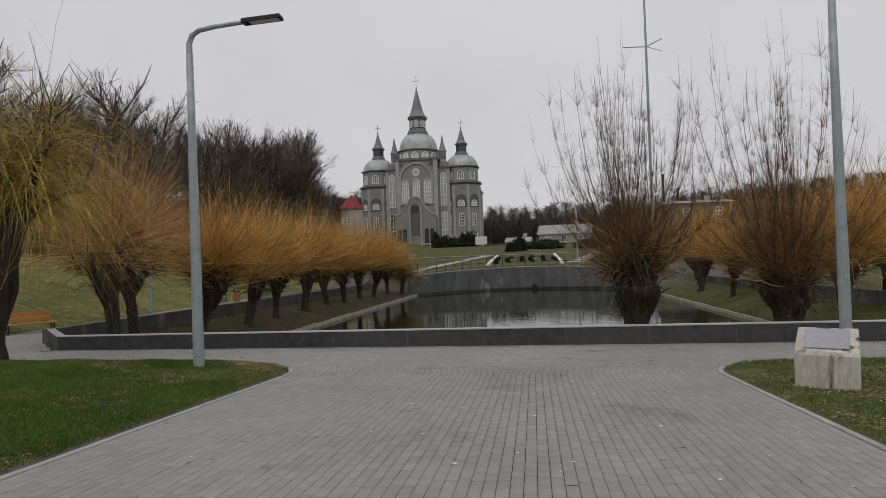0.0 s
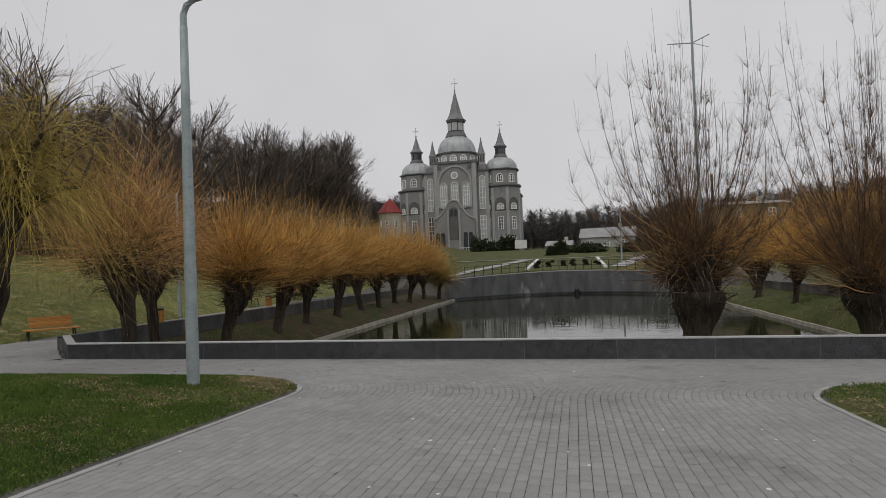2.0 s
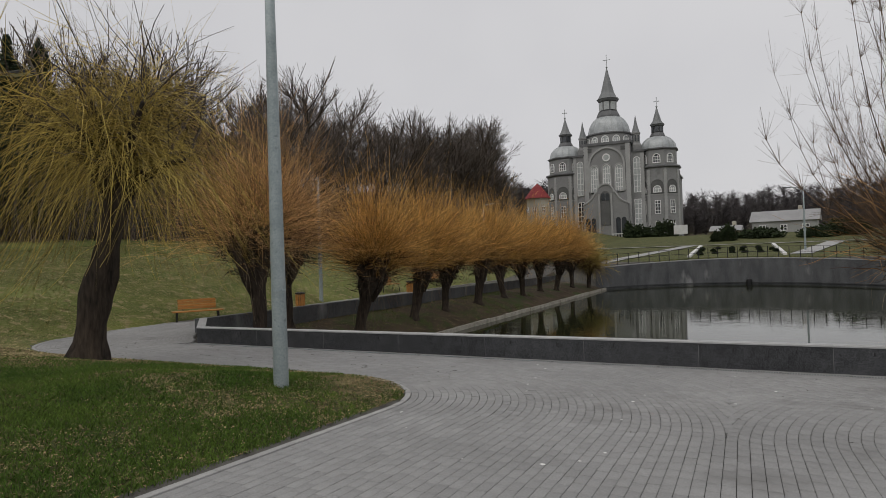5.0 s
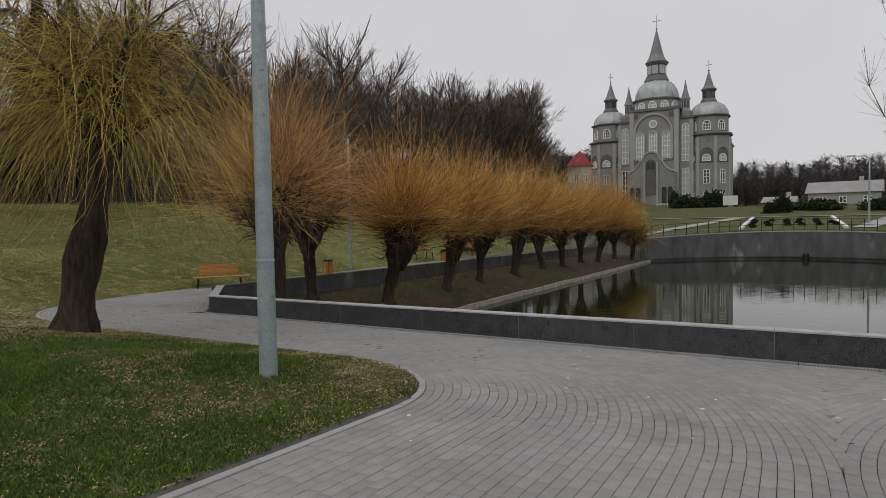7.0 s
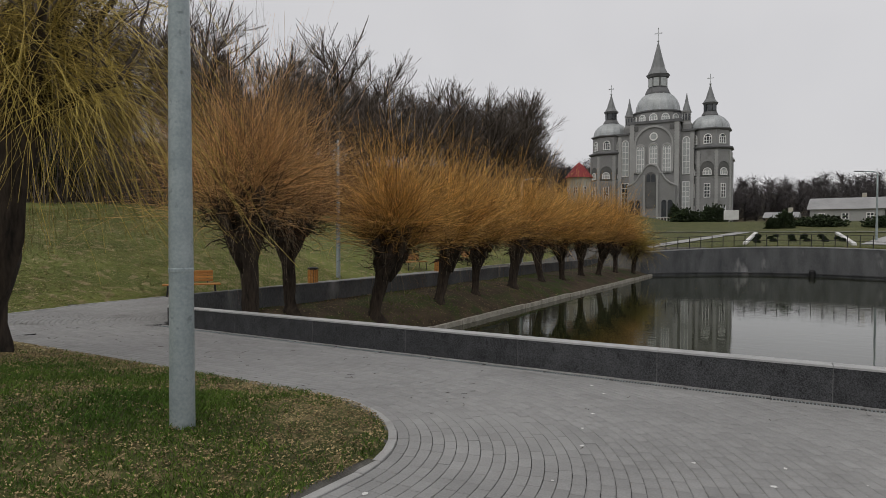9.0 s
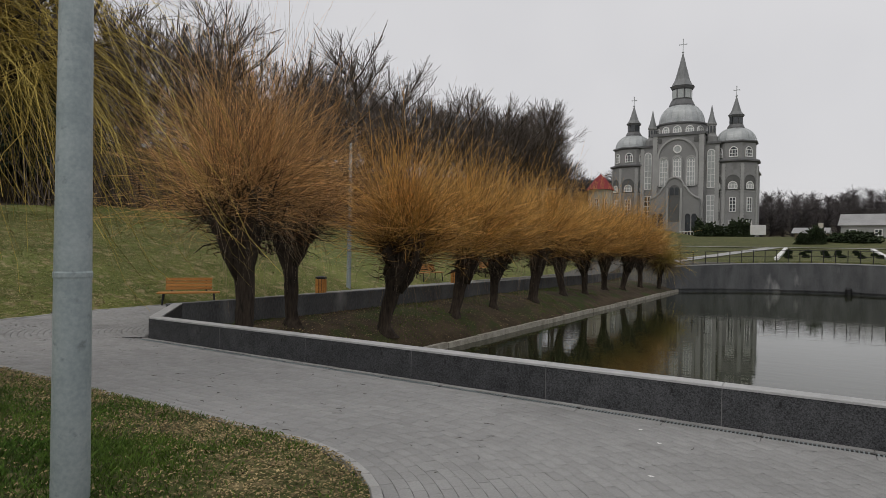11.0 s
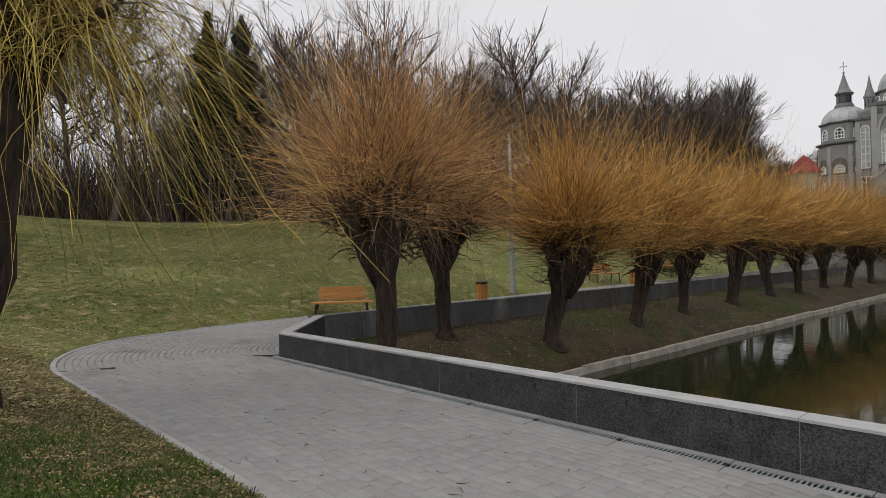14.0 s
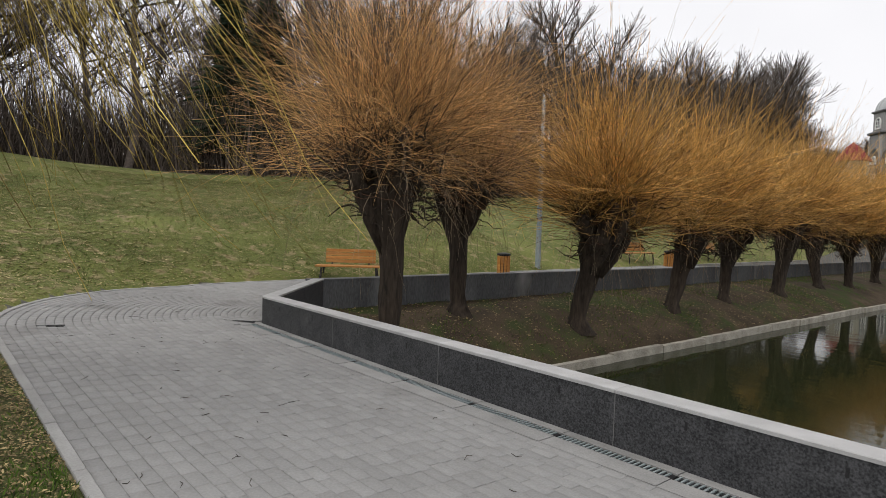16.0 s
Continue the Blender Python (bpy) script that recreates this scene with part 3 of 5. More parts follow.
# ---- benches and bins ----
def bench(x, y, turn):
    z = lawn_at(x, y)
    t = thing("bench", "wooden slat park bench on black metal legs", "bench", pose(x, y, z, 0, 0, turn), group="benches along the path")
    for k in range(4):
        g = Geo()
        g.bevel_box(-0.9, 0.9, -0.22 + 0.115 * k, -0.12 + 0.115 * k, 0.41, 0.45, 0.008)
        part("seat_slat", g, M_SLAT, t)
    for k in range(4):
        g = Geo()
        m = Matrix.Translation((0, 0.27 + 0.03 * k, 0.5 + 0.095 * k)) @ Matrix.Rotation(radians(-14), 4, "X")
        g.bevel_box(-0.68, 0.68, -0.015, 0.02, 0, 0.085, 0.008, m)
        part("back_slat", g, M_SLAT, t)
    for sx in (-0.72, 0.72):
        g = Geo()
        g.tube([(sx * 1.06, -0.24, -0.05), (sx, -0.2, 0.4), (sx, 0.24, 0.4), (sx * 1.06, 0.34, -0.05)], [0.028] * 4, 6)
        part("leg_frame", g, M_BLACK, t)
    for sx in (-0.5, 0.5):
        g = Geo()
        g.tube([(sx, 0.22, 0.4), (sx, 0.3, 0.52), (sx, 0.41, 0.86)], [0.02] * 3, 6)
        part("back_bracket", g, M_BLACK, t)
    return t


def litter_bin(x, y):
    z = lawn_at(x, y)
    t = thing("litter_bin", "wooden slat litter bin with a dark lid", "litter bin", pose(x, y, z), group="litter bins along the path")
    g = Geo()
    g.lathe(0, 0, [(0.17, -0.05), (0.17, 0.72)], 12)
    part("liner", g, M_BLACK, t)
    for k in range(12):
        a = 2 * math.pi * k / 12
        g = Geo()
        g.bevel_box(-0.042, 0.042, -0.012, 0.012, 0.04, 0.66, 0.005, Matrix.Rotation(a, 4, "Z") @ Matrix.Translation((0, -0.2, 0)))
        part("slat", g, M_SLAT, t)
    g = Geo()
    g.lathe(0, 0, [(0.225, 0.68), (0.23, 0.7), (0.22, 0.74), (0.1, 0.77)], 14)
    part("lid", g, M_BLACK, t)


bench(-19.15, 21.15, 52)
bench(-19.9, 36.5, 80)
bench(-19.9, 43.5, 85)
litter_bin(-18.95, 26.95)
litter_bin(-19.2, 37.9)

# ---- stone block with plaque ----
mz = plaza(4.06, 9.52) + 0.02
mon = thing("memorial_stone", "stained whitewashed stone block with a sloped metal plaque", "memorial", pose(4.12, 9.52, mz, 0, 0, -26) @ Matrix.Scale(1.04, 4))
g = Geo()
hw, dp = 0.37, 0.38
sect = [(-dp, -0.12), (-dp * 0.98, 0.47), (-dp * 0.9, 0.52), (dp * 0.9, 0.76), (dp, 0.73), (dp, -0.12)]
pv, pf = [], []
cols = [-hw, -hw * 0.96, -hw * 0.5, 0, hw * 0.5, hw * 0.96, hw]
for i, x in enumerate(cols):
    pinch = 0.97 if i in (0, 6) else 1.0
    pv += [(x + 0.012 * noise.noise((x * 3, y * 3, z * 3)), y * pinch + 0.015 * noise.noise((x * 4, y * 4, 5 + z * 4)), z if z < 0 else z * pinch) for y, z in sect]
for i in range(6):
    pf += [(i * 6 + k, (i + 1) * 6 + k, (i + 1) * 6 + (k + 1) % 6, i * 6 + (k + 1) % 6) for k in range(6)]
pf += [tuple(range(5, -1, -1)), tuple(range(36, 42))]
part("block", g.add(pv, pf), M_STONE, mon)
g = Geo()
mp = Matrix.Translation((0, 0.0, 0.645)) @ Matrix.Rotation(math.atan2(0.24, dp * 1.8), 4, "X")
g.bevel_box(-0.26, 0.26, -0.29, 0.29, 0.004, 0.02, 0.006, mp)
part("plaque", g, M_PLAQUE, mon, "grey metal plaque with worn writing")


# ---- trees ----
def trunk_geo(height, r0, r1, lean, seed, gnarl=0.12, flare=1.5, n=12, crownout=0.0):
    g = Geo()
    rings = 14
    p, f = [], []
    for k in range(rings):
        t = k / (rings - 1)
        cx, cy = lean[0] * t ** 1.3, lean[1] * t ** 1.3
        r = (r0 * (1 - t) + r1 * t) * (1 + (flare - 1) * max(0, 1 - t * 7)) * (1 + crownout * smooth01((t - 0.55) / 0.4))
        for i in range(n):
            a = 2 * math.pi * i / n
            q = r * (1 + gnarl * 2.2 * noise.noise((math.cos(a) * 1.6 + seed, math.sin(a) * 1.6, t * height * 1.1)) + gnarl * noise.noise((math.cos(a) * 4 + seed, math.sin(a) * 4, t * height * 2.5)))
            p.append((cx + q * math.cos(a), cy + q * math.sin(a), t * height - 0.15))
    for k in range(rings - 1):
        f += [(k * n + i, k * n + (i + 1) % n, (k + 1) * n + (i + 1) % n, (k + 1) * n + i) for i in range(n)]
    f.append(tuple(range((rings - 1) * n, rings * n)))
    return g.add(p, f)


def fan(rs, heads, count, length, spread, rise, droop, radius, points=6, jitter=0.05, power=0.95, wave=0.03, loose=0.0, edge=0.25):
    """Shoots from several heads: (centre, radius); spread is the widest angle from upright, in degrees."""
    hi = rs.integers(0, len(heads), count)
    C = np.array([h[0] for h in heads])[hi]
    hr = np.array([h[1] for h in heads])[hi]
    th = np.radians(spread) * rs.random(count) ** power
    ph = rs.random(count) * 2 * np.pi
    D = np.stack([np.sin(th) * np.cos(ph), np.sin(th) * np.sin(ph), np.cos(th)], 1)
    start = C + D * hr[:, None] * rs.uniform(0.3, 1.0, (count, 1)) + rs.normal(0, 1, (count, 3)) * [loose, loose, loose * 0.7] + D * loose
    L = length * rs.uniform(0.45, 1.0, count) * (1 - edge * (th / np.radians(spread)) ** 1.5)
    t = np.linspace(0, 1, points)
    bend = rs.normal(0, jitter, (count, 3))
    P = start[:, None] + D[:, None] * (t[None, :, None] * L[:, None, None]) + bend[:, None] * (t ** 2)[None, :, None] * L[:, None, None]
    side = np.sin(th)
    droop = droop * rs.uniform(0.2, 1.6, count)
    P[:, :, 2] += (rise * side * L)[:, None] * (t ** 1.7)[None] - (droop * side * L)[:, None] * (t ** 2.4)[None]
    P[:, 1:] += np.cumsum(rs.normal(0, wave, P[:, 1:].shape), 1)
    R = radius * np.exp(rs.normal(0, 0.3, (count, 1))) * np.linspace(1, 0.35, points)[None]
    return P, R


def side_twigs(rs, P, R, count, length, angle=0.5, points=3):
    """Twigs that leave the strands P at random points."""
    N, K = P.shape[:2]
    i, k = rs.integers(0, N, count), rs.integers(1, K - 1, count)
    base = P[i, k]
    D = P[i, k + 1] - P[i, k]
    D /= np.linalg.norm(D, axis=1, keepdims=True) + 1e-9
    D = D + rs.normal(0, angle, D.shape)
    D /= np.linalg.norm(D, axis=1, keepdims=True)
    L = length * rs.uniform(0.4, 1, (count, 1, 1))
    t = np.linspace(0, 1, points)[None, :, None]
    Q = base[:, None] + D[:, None] * t * L
    return Q, np.repeat(R[i, k][:, None] * 0.6, points, 1) * np.linspace(1, 0.5, points)[None]


def pollard(name, x, y, label, height, r0, lean, seed, shoots, length, mat, spread=95, radius=0.008, hang=0.12, z=None, tall=0, reach_up=1.7, rise=0.22, loose=0.15, twigs=2.2, flare=58, pull=0.4, fine=45, tall_mat=M_TALL):
    """A pollarded willow: gnarled trunk, knobbly head and a fan of long shoots."""
    rs = np.random.default_rng(seed)
    z = ground_z(x, y) - 0.05 if z is None else z
    t = thing("willow_tree", label, "tree", pose(x, y, z), group="pollarded willows")
    g = trunk_geo(height, r0, r0 * 1.1, lean, seed, 0.24, 2.1, 14, 0.9)
    heads = []
    for k in range(9):
        a = 2 * math.pi * k / 9 + rs.uniform(-0.4, 0.4)
        reach, up = rs.uniform(0.3, 0.85) * height / 3, rs.uniform(-0.1, 1.2) * height / 3
        top = Vector((lean[0] + reach * math.cos(a), lean[1] + reach * math.sin(a), height - 0.15 + up))
        low = Vector((lean[0] * 0.85, lean[1] * 0.85, height * 0.56))
        mid = low.lerp(top, 0.5) + Vector((rs.normal(0, 0.06), rs.normal(0, 0.06), -0.05))
        g.tube([low, mid, top], [r0 * 0.9, r0 * 0.8, r0 * 0.72], 8)
        g.lathe(top.x, top.y, [(r0 * 0.45, top.z - 0.3), (r0 * 1.0, top.z - 0.1), (r0 * 0.92, top.z + 0.1), (r0 * 0.35, top.z + 0.26)], 8, a)
        heads.append((tuple(top), 0.22))
    stub, thick = fan(rs, heads + [((lean[0] * 0.9, lean[1] * 0.9, height - 0.5), 0.3)] * 3, 560, 0.62, 108, 0.15, 0.25, 0.016, 5, 0.25, 0.7, 0.05, loose * 0.6)
    tagged(part("knot", fast_mesh("knot", *strands(stub, thick), M_BARK), None, t), "bristling dark pollard head", "", kind="stuff")
    part("trunk", g, M_BARK, t, smooth=True)
    P, R = fan(rs, heads, shoots, length, spread, rise, 0.2, radius, 8, 0.17, 0.75, 0.045, loose)
    P[:, :, 2] += 0.1 * height
    Q, S = side_twigs(rs, P, R, int(shoots * twigs), length * 0.22, 0.6)
    # rust-red older wood; its darkness also stands for shade inside the crown
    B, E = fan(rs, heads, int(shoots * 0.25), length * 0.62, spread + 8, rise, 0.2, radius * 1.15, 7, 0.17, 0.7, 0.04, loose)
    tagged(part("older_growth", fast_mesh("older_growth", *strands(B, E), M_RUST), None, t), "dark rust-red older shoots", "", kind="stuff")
    H, G = fan(rs, heads, int(shoots * hang), length * 0.34, 118, 0.0, 1.5, radius * 0.8, 8, 0.12, 0.7, 0.05, loose)
    part("hanging_spray", fast_mesh("hanging_spray", *strands(H, G), M_HANG), None, t, "pale thin hanging twigs")
    items = [strands(P, R), strands(Q, S)]
    if tall:
        T, U = fan(rs, heads, tall, length * reach_up, flare, 0.55, 0.0, radius * 1.2, 8, 0.08, edge=0.42)
        T[:, :, :2] -= pull * (T[:, :, :2] - T[:, :1, :2]) * np.linspace(0, 1, 8)[None, :, None] ** 2
        W, X = side_twigs(rs, T, U * 0.75, tall * fine, 0.62, 0.5)
        part("upright_crown", fast_mesh("upright_crown", *merged([strands(T, U), strands(W, X)]), tall_mat), None, t, "thin bare upright shoots")
    part("crown", fast_mesh("crown", *merged(items), mat), None, t)
    return t


T_LABEL = "pollarded willow with dense ochre shoots on a dark trunk"
pollard("t", -13.75, 18.6, "large pollarded willow with orange-brown shoots beside the wall", 3.2, 0.175, (-0.25, 0.15), 11, 1300, 3.75, M_SHOOT_DARK, 98, 0.0047, 0.25, tall=60, reach_up=1.4, fine=22, tall_mat=M_TALL, rise=0.14, loose=0.26, twigs=3)
pollard("t", -14.95, 21.35, "leaning pollarded willow with orange-brown shoots", 2.75, 0.165, (-0.3, 0.1), 12, 1050, 3.6, M_SHOOT_DARK, 96, 0.0048, 0.25, tall=40, reach_up=1.4, fine=22, tall_mat=M_TALL, rise=0.14, loose=0.24, twigs=3)
first = pollard("t", -14.0, 24.3, T_LABEL, 2.35, 0.2, (0.45, 0.3), 13, 1550, 3.6, M_SHOOT, 92, 0.0068, 0.1)
second = pollard("t", -14.1, 28.9, T_LABEL, 2.25, 0.19, (0.4, 0.35), 14, 1500, 3.6, M_SHOOT, 90, 0.0074, 0.08)
third = pollard("t", -14.2, 32.4, T_LABEL, 2.1, 0.16, (0.1, 0.25), 15, 1250, 3.4, M_SHOOT, 82, 0.009, 0.06)
for k, (x, y) in enumerate([(-14.1, 36.6), (-14.2, 41.2), (-13.9, 44.2), (-14.0, 48.4), (-13.6, 51.2), (-13.4, 55.5)]):
    copy_thing((first, second, third)[k % 3], pose(x, y, ground_z(x, y) - 0.05, 0, 0, 70 * k + 40))
for k, (x, y) in enumerate([(12.1, 26.5), (12.6, 33.0), (12.2, 40.5), (12.0, 47.0), (13.2, 52.0), (15.5, 30.0), (18.5, 40.0), (17.5, 25.0)]):
    copy_thing((second, first, third)[k % 3], pose(x, y, ground_z(x, y) - 0.05, 0, 0, 110 * k + 15))
pollard("t", -12.6, 58.2, "small willow with hanging yellow-green shoots at the pond's end", 1.9, 0.15, (0.1, 0.1), 17, 700, 2.6, M_STRAND, 110, 0.012, 0.5, rise=0.0)
R1 = pollard("t", 2.8, 18.3, "tall uncut willow with fine bare upright shoots by the pond", 2.2, 0.3, (0.1, 0.0), 21, 420, 2.3, M_BROWN, 96, 0.007, 0.3, tall=125, reach_up=2.7, flare=84, pull=0.34, fine=74)
R2 = pollard("t", 7.2, 19.0, "tall uncut willow with fine bare upright shoots behind the wall", 2.2, 0.3, (0.1, 0.1), 22, 620, 2.4, M_BROWN, 90, 0.007, 0.2, tall=125, reach_up=2.85, flare=84, pull=0.34, fine=74)


def weeping_willow(x, y):
    """A leaning trunk, a spray of limbs and a fountain of thin yellow-green strands."""
    rs = np.random.default_rng(31)
    t = thing("weeping_willow", "weeping willow with hanging yellow-green strands on the lawn", "tree", pose(x, y, ground_z(x, y) - 0.05))
    lean = (0.4, 0.55)
    part("trunk", trunk_geo(3.7, 0.235, 0.27, lean, 31, 0.24), M_BARK, t, smooth=True)
    heads = []
    for k in range(13):
        a = 2 * math.pi * k / 13 + rs.uniform(-0.25, 0.25)
        reach, up = rs.uniform(0.4, 1.6), rs.uniform(0.1, 1.7)
        p0 = Vector((lean[0] * 0.85, lean[1] * 0.85, 3.0))
        p3 = Vector((lean[0] + reach * math.cos(a), lean[1] + reach * math.sin(a), 3.6 + up))
        p1, p2 = p0.lerp(p3, 0.35) + Vector((0, 0, 0.18)), p0.lerp(p3, 0.7) + Vector((0, 0, 0.15))
        part("limb", Geo().tube([p0, p1, p2, p3], [0.18, 0.12, 0.07, 0.035], 7), M_BARK, t, smooth=True)
        heads += [(tuple(p1), 0.2), (tuple(p2), 0.2), (tuple(p3), 0.2)]
    heads += [((lean[0], lean[1], 3.7), 0.35)] * 5
    count, points = 1750, 9
    C = np.array([h[0] for h in heads])[rs.integers(0, len(heads), count)] + rs.normal(0, 0.12, (count, 3))
    ph = rs.random(count) * 2 * np.pi
    el = np.radians(rs.uniform(-5, 75, count))
    L = rs.uniform(0.9, 2.9, count) * np.where(rs.random(count) < 0.25, 1.12, 1.0)
    D = np.stack([np.cos(ph) * np.cos(el), np.sin(ph) * np.cos(el), np.sin(el)], 1)
    s = np.linspace(0, 1, points)[None, :, None]
    P = C[:, None] + D[:, None] * s * L[:, None, None]
    P[:, :, 2] -= (rs.uniform(0.45, 1.4, count) * L)[:, None] * s[0, :, 0][None] ** 2.1
    P += np.cumsum(rs.normal(0, 0.045, P.shape), 1)
    low = rs.uniform(1.0, 2.3, (count, 1))
    P[:, :, 2] = np.where(P[:, :, 2] < low, low + 0.35 * (P[:, :, 2] - low), P[:, :, 2])
    R = 0.0047 * rs.uniform(0.6, 1.5, (count, 1)) * np.linspace(1, 0.5, points)[None]
    T, U = fan(rs, heads, 60, 3.6, 60, 0.1, 0.35, 0.012, 8, 0.13)
    W, X = side_twigs(rs, T, U, 560, 1.0, 0.5, 4)
    Q, S = side_twigs(rs, P, R, 2400, 0.35, 0.5)
    B, G = fan(rs, heads, 90, 1.9, 80, 0.0, 0.3, 0.02, 6, 0.12)
    part("branch_spray", fast_mesh("branch_spray", *merged([strands(B, G), strands(T, U)]), M_TWIG), None, t, "bare dark upper branches")
    part("crown", fast_mesh("crown", *merged([strands(P, R), strands(W, X), strands(Q, S)]), M_STRAND), None, t)
    return t


weeping_willow(-11.5, 11.55)


def wood_tree(seed, height, limbs=22, forks=9, twigs=9, dense=0.46):
    """Vertices and quads of a bare woodland tree."""
    rs = np.random.default_rng(seed)
    K = 7
    s = np.linspace(0, 1, K)
    sway = np.cumsum(rs.normal(0, height * 0.012, (K, 3)), 0) * [1, 1, 0]
    trunk = np.stack([0 * s, 0 * s, s * height * 0.92], 1) + sway
    items = [strands(trunk[None], (height * 0.014 * (1 - 0.85 * s))[None] + 0.01, 6)]
    k = rs.uniform(0.3, 0.97, limbs)
    base = np.stack([np.interp(k, s, trunk[:, c]) for c in range(3)], 1)
    ph = rs.random(limbs) * 2 * np.pi
    el = np.radians(rs.uniform(12, 62, limbs))
    D = np.stack([np.cos(ph) * np.cos(el), np.sin(ph) * np.cos(el), np.sin(el)], 1)
    L = height * rs.uniform(0.26, 0.46, limbs) * (1.2 - 0.7 * k)
    u = np.linspace(0, 1, 4)
    P = base[:, None] + D[:, None] * (u[None, :, None] * L[:, None, None])
    P[:, :, 2] += (L * 0.25)[:, None] * (u ** 2)[None]
    P += np.cumsum(rs.normal(0, 0.12, P.shape), 1) * u[None, :, None]
    R = (height * 0.005) * (1 - 0.75 * u)[None] * rs.uniform(0.7, 1.2, (limbs, 1))
    items.append(strands(P, R))
    Q, S = side_twigs(rs, P, R, limbs * forks, height * 0.17, 0.62, 4)
    Q[:, :, 2] += height * 0.05 * np.linspace(0, 1, 4)[None] ** 2
    items.append(strands(Q, np.maximum(S, 0.019)))
    W, X = side_twigs(rs, Q, S, int(limbs * forks * twigs * dense), height * 0.07, 0.6, 3)
    W[:, :, 2] += height * 0.02 * np.linspace(0, 1, 3)[None] ** 2
    items.append(strands(W, np.maximum(X, 0.0105)))
    return merged(items)


def conifer(seed, height):
    rs = np.random.default_rng(seed)
    n = 2600
    z = height * rs.uniform(0.12, 1, n) ** 0.9
    r = ((1 - z / height) ** 0.8 * height * 0.24 + 0.15) * rs.uniform(0.45, 1.3, n) * (0.75 + 0.25 * np.sin(z * 2.6 + seed))
    ph = rs.random(n) * 2 * np.pi
    base = np.stack([0 * z, 0 * z, z], 1)
    tip = np.stack([r * np.cos(ph), r * np.sin(ph), z - r * rs.uniform(0.1, 0.5, n)], 1)
    t = np.array([0.25, 0.7, 1.0])
    P = base[:, None] * (1 - t)[None, :, None] + tip[:, None] * t[None, :, None]
    R = np.stack([np.full(n, 0.03), 0.1 * rs.uniform(0.4, 1.3, n), np.full(n, 0.015)], 1)
    return strands(P, R)


woods = []
for k in range(6):
    t = thing("woodland_tree", "tall bare deciduous tree on the wooded hill", "tree", pose(0, 0, -400), group="woodland on the hill")
    h = (12.5, 14.5, 12, 15, 13.5, 11)[k]
    part("crown", fast_mesh("crown", *wood_tree(50 + k, h), M_TWIG), None, t)
    woods.append(t)
place = np.random.default_rng(5)
spots = []
for y in np.arange(-10, 122, 4.5):
    for row, x in enumerate((-38, -43, -50, -59, -72)):
        if row > 2 and int(y * 7) % 2 == 0 or row and y < 24 and (int(y * 7) + row) % 2:
            continue
        px, py = x + place.uniform(-2.4, 2.4), y + place.uniform(-2.4, 2.4)
        if px + 5.85 > -0.34 * (py - 7.3):
            continue
        spots.append((px, py))
spots += [(-42.5, 107.0), (-42.0, 95.0), (-43.5, 102.0), (-39.6, 100.0)]
used = set()
for k, (x, y) in enumerate(spots):
    i = int(place.integers(0, 6))
    m = pose(x, y, ground_z(x, y) - 0.1, 0, 0, place.uniform(0, 360)) @ Matrix.Diagonal((1.12, 1.12, 0.98, 1))
    if k == len(spots) - 1:
        break
    if i not in used:
        used.add(i)
        woods[i].matrix_world = m
    else:
        copy_thing(woods[i], m)
oak = thing("spreading_tree", "dark round-headed bare tree at the end of the woods", "tree", pose(*spots[-1], ground_z(*spots[-1]) - 0.1, 0, 0, 30) @ Matrix.Diagonal((1.25, 1.25, 0.94, 1)))
part("crown", fast_mesh("crown", *wood_tree(61, 16.6, 46, 12, 9, 0.5), M_TWIG), None, oak)
for k, (x, y) in enumerate([(-38.5, 25.5), (-40.5, 28.5)]):
    t = thing("fir_tree", "dark green fir standing at the edge of the woods", "tree", pose(x, y, ground_z(x, y) - 0.1), group="firs at the edge of the woods")
    g = Geo()
    g.lathe(0, 0, [(0.22, -0.2), (0.18, 1.5), (0.05, 11)], 8)
    part("trunk", g, M_BARK, t)
    part("needles", fast_mesh("needles", *conifer(70 + k, 12 + k % 3), M_NEEDLE), None, t)

# thickets and far woods
def thicket(name, label, spots, seed, height, count, mat, radius):
    rs = np.random.default_rng(seed)
    P, R = [], []
    for x, y in spots:
        z = ground_z(x, y)
        c = np.array([x, y, z])
        b = c + np.stack([rs.uniform(-2.5, 2.5, count), rs.uniform(-2.5, 2.5, count), np.zeros(count) - 0.3], 1)
        tip = b + np.stack([rs.normal(0, 0.9, count), rs.normal(0, 0.9, count), height * rs.uniform(0.4, 1.0, count)], 1)
        mid = (b + tip) / 2 + rs.normal(0, 0.25, b.shape)
        P.append(np.stack([b, mid, tip], 1))
    P = np.concatenate(P)
    R = radius * rs.uniform(0.6, 1.4, (len(P), 1)) * np.array([[1.0, 0.7, 0.3]])
    v, f = strands(P, R)
    return tagged(new(name, fast_mesh(name, v, f, mat)), label, "undergrowth", kind="stuff")


thicket("undergrowth", "brown leafless undergrowth along the wood's edge", [(-39 + place.uniform(-1.5, 3), y) for y in np.arange(24, 95, 2.6)] + [(-46 + place.uniform(-5, 5), y) for y in np.arange(-6, 32, 1.1)] + [(-57 + place.uniform(-5, 5), y) for y in np.arange(-8, 34, 1.2)] + [(-45 + place.uniform(-3, 3), y) for y in np.arange(26, 95, 3.5)], 81, 6.2, 120, M_TWIG, 0.03)
far_spots = [(x + place.uniform(-2, 2), y + place.uniform(-5, 5)) for y in (176, 190, 206, 224, 244) for x in np.arange(-70, 125, 2.6)]


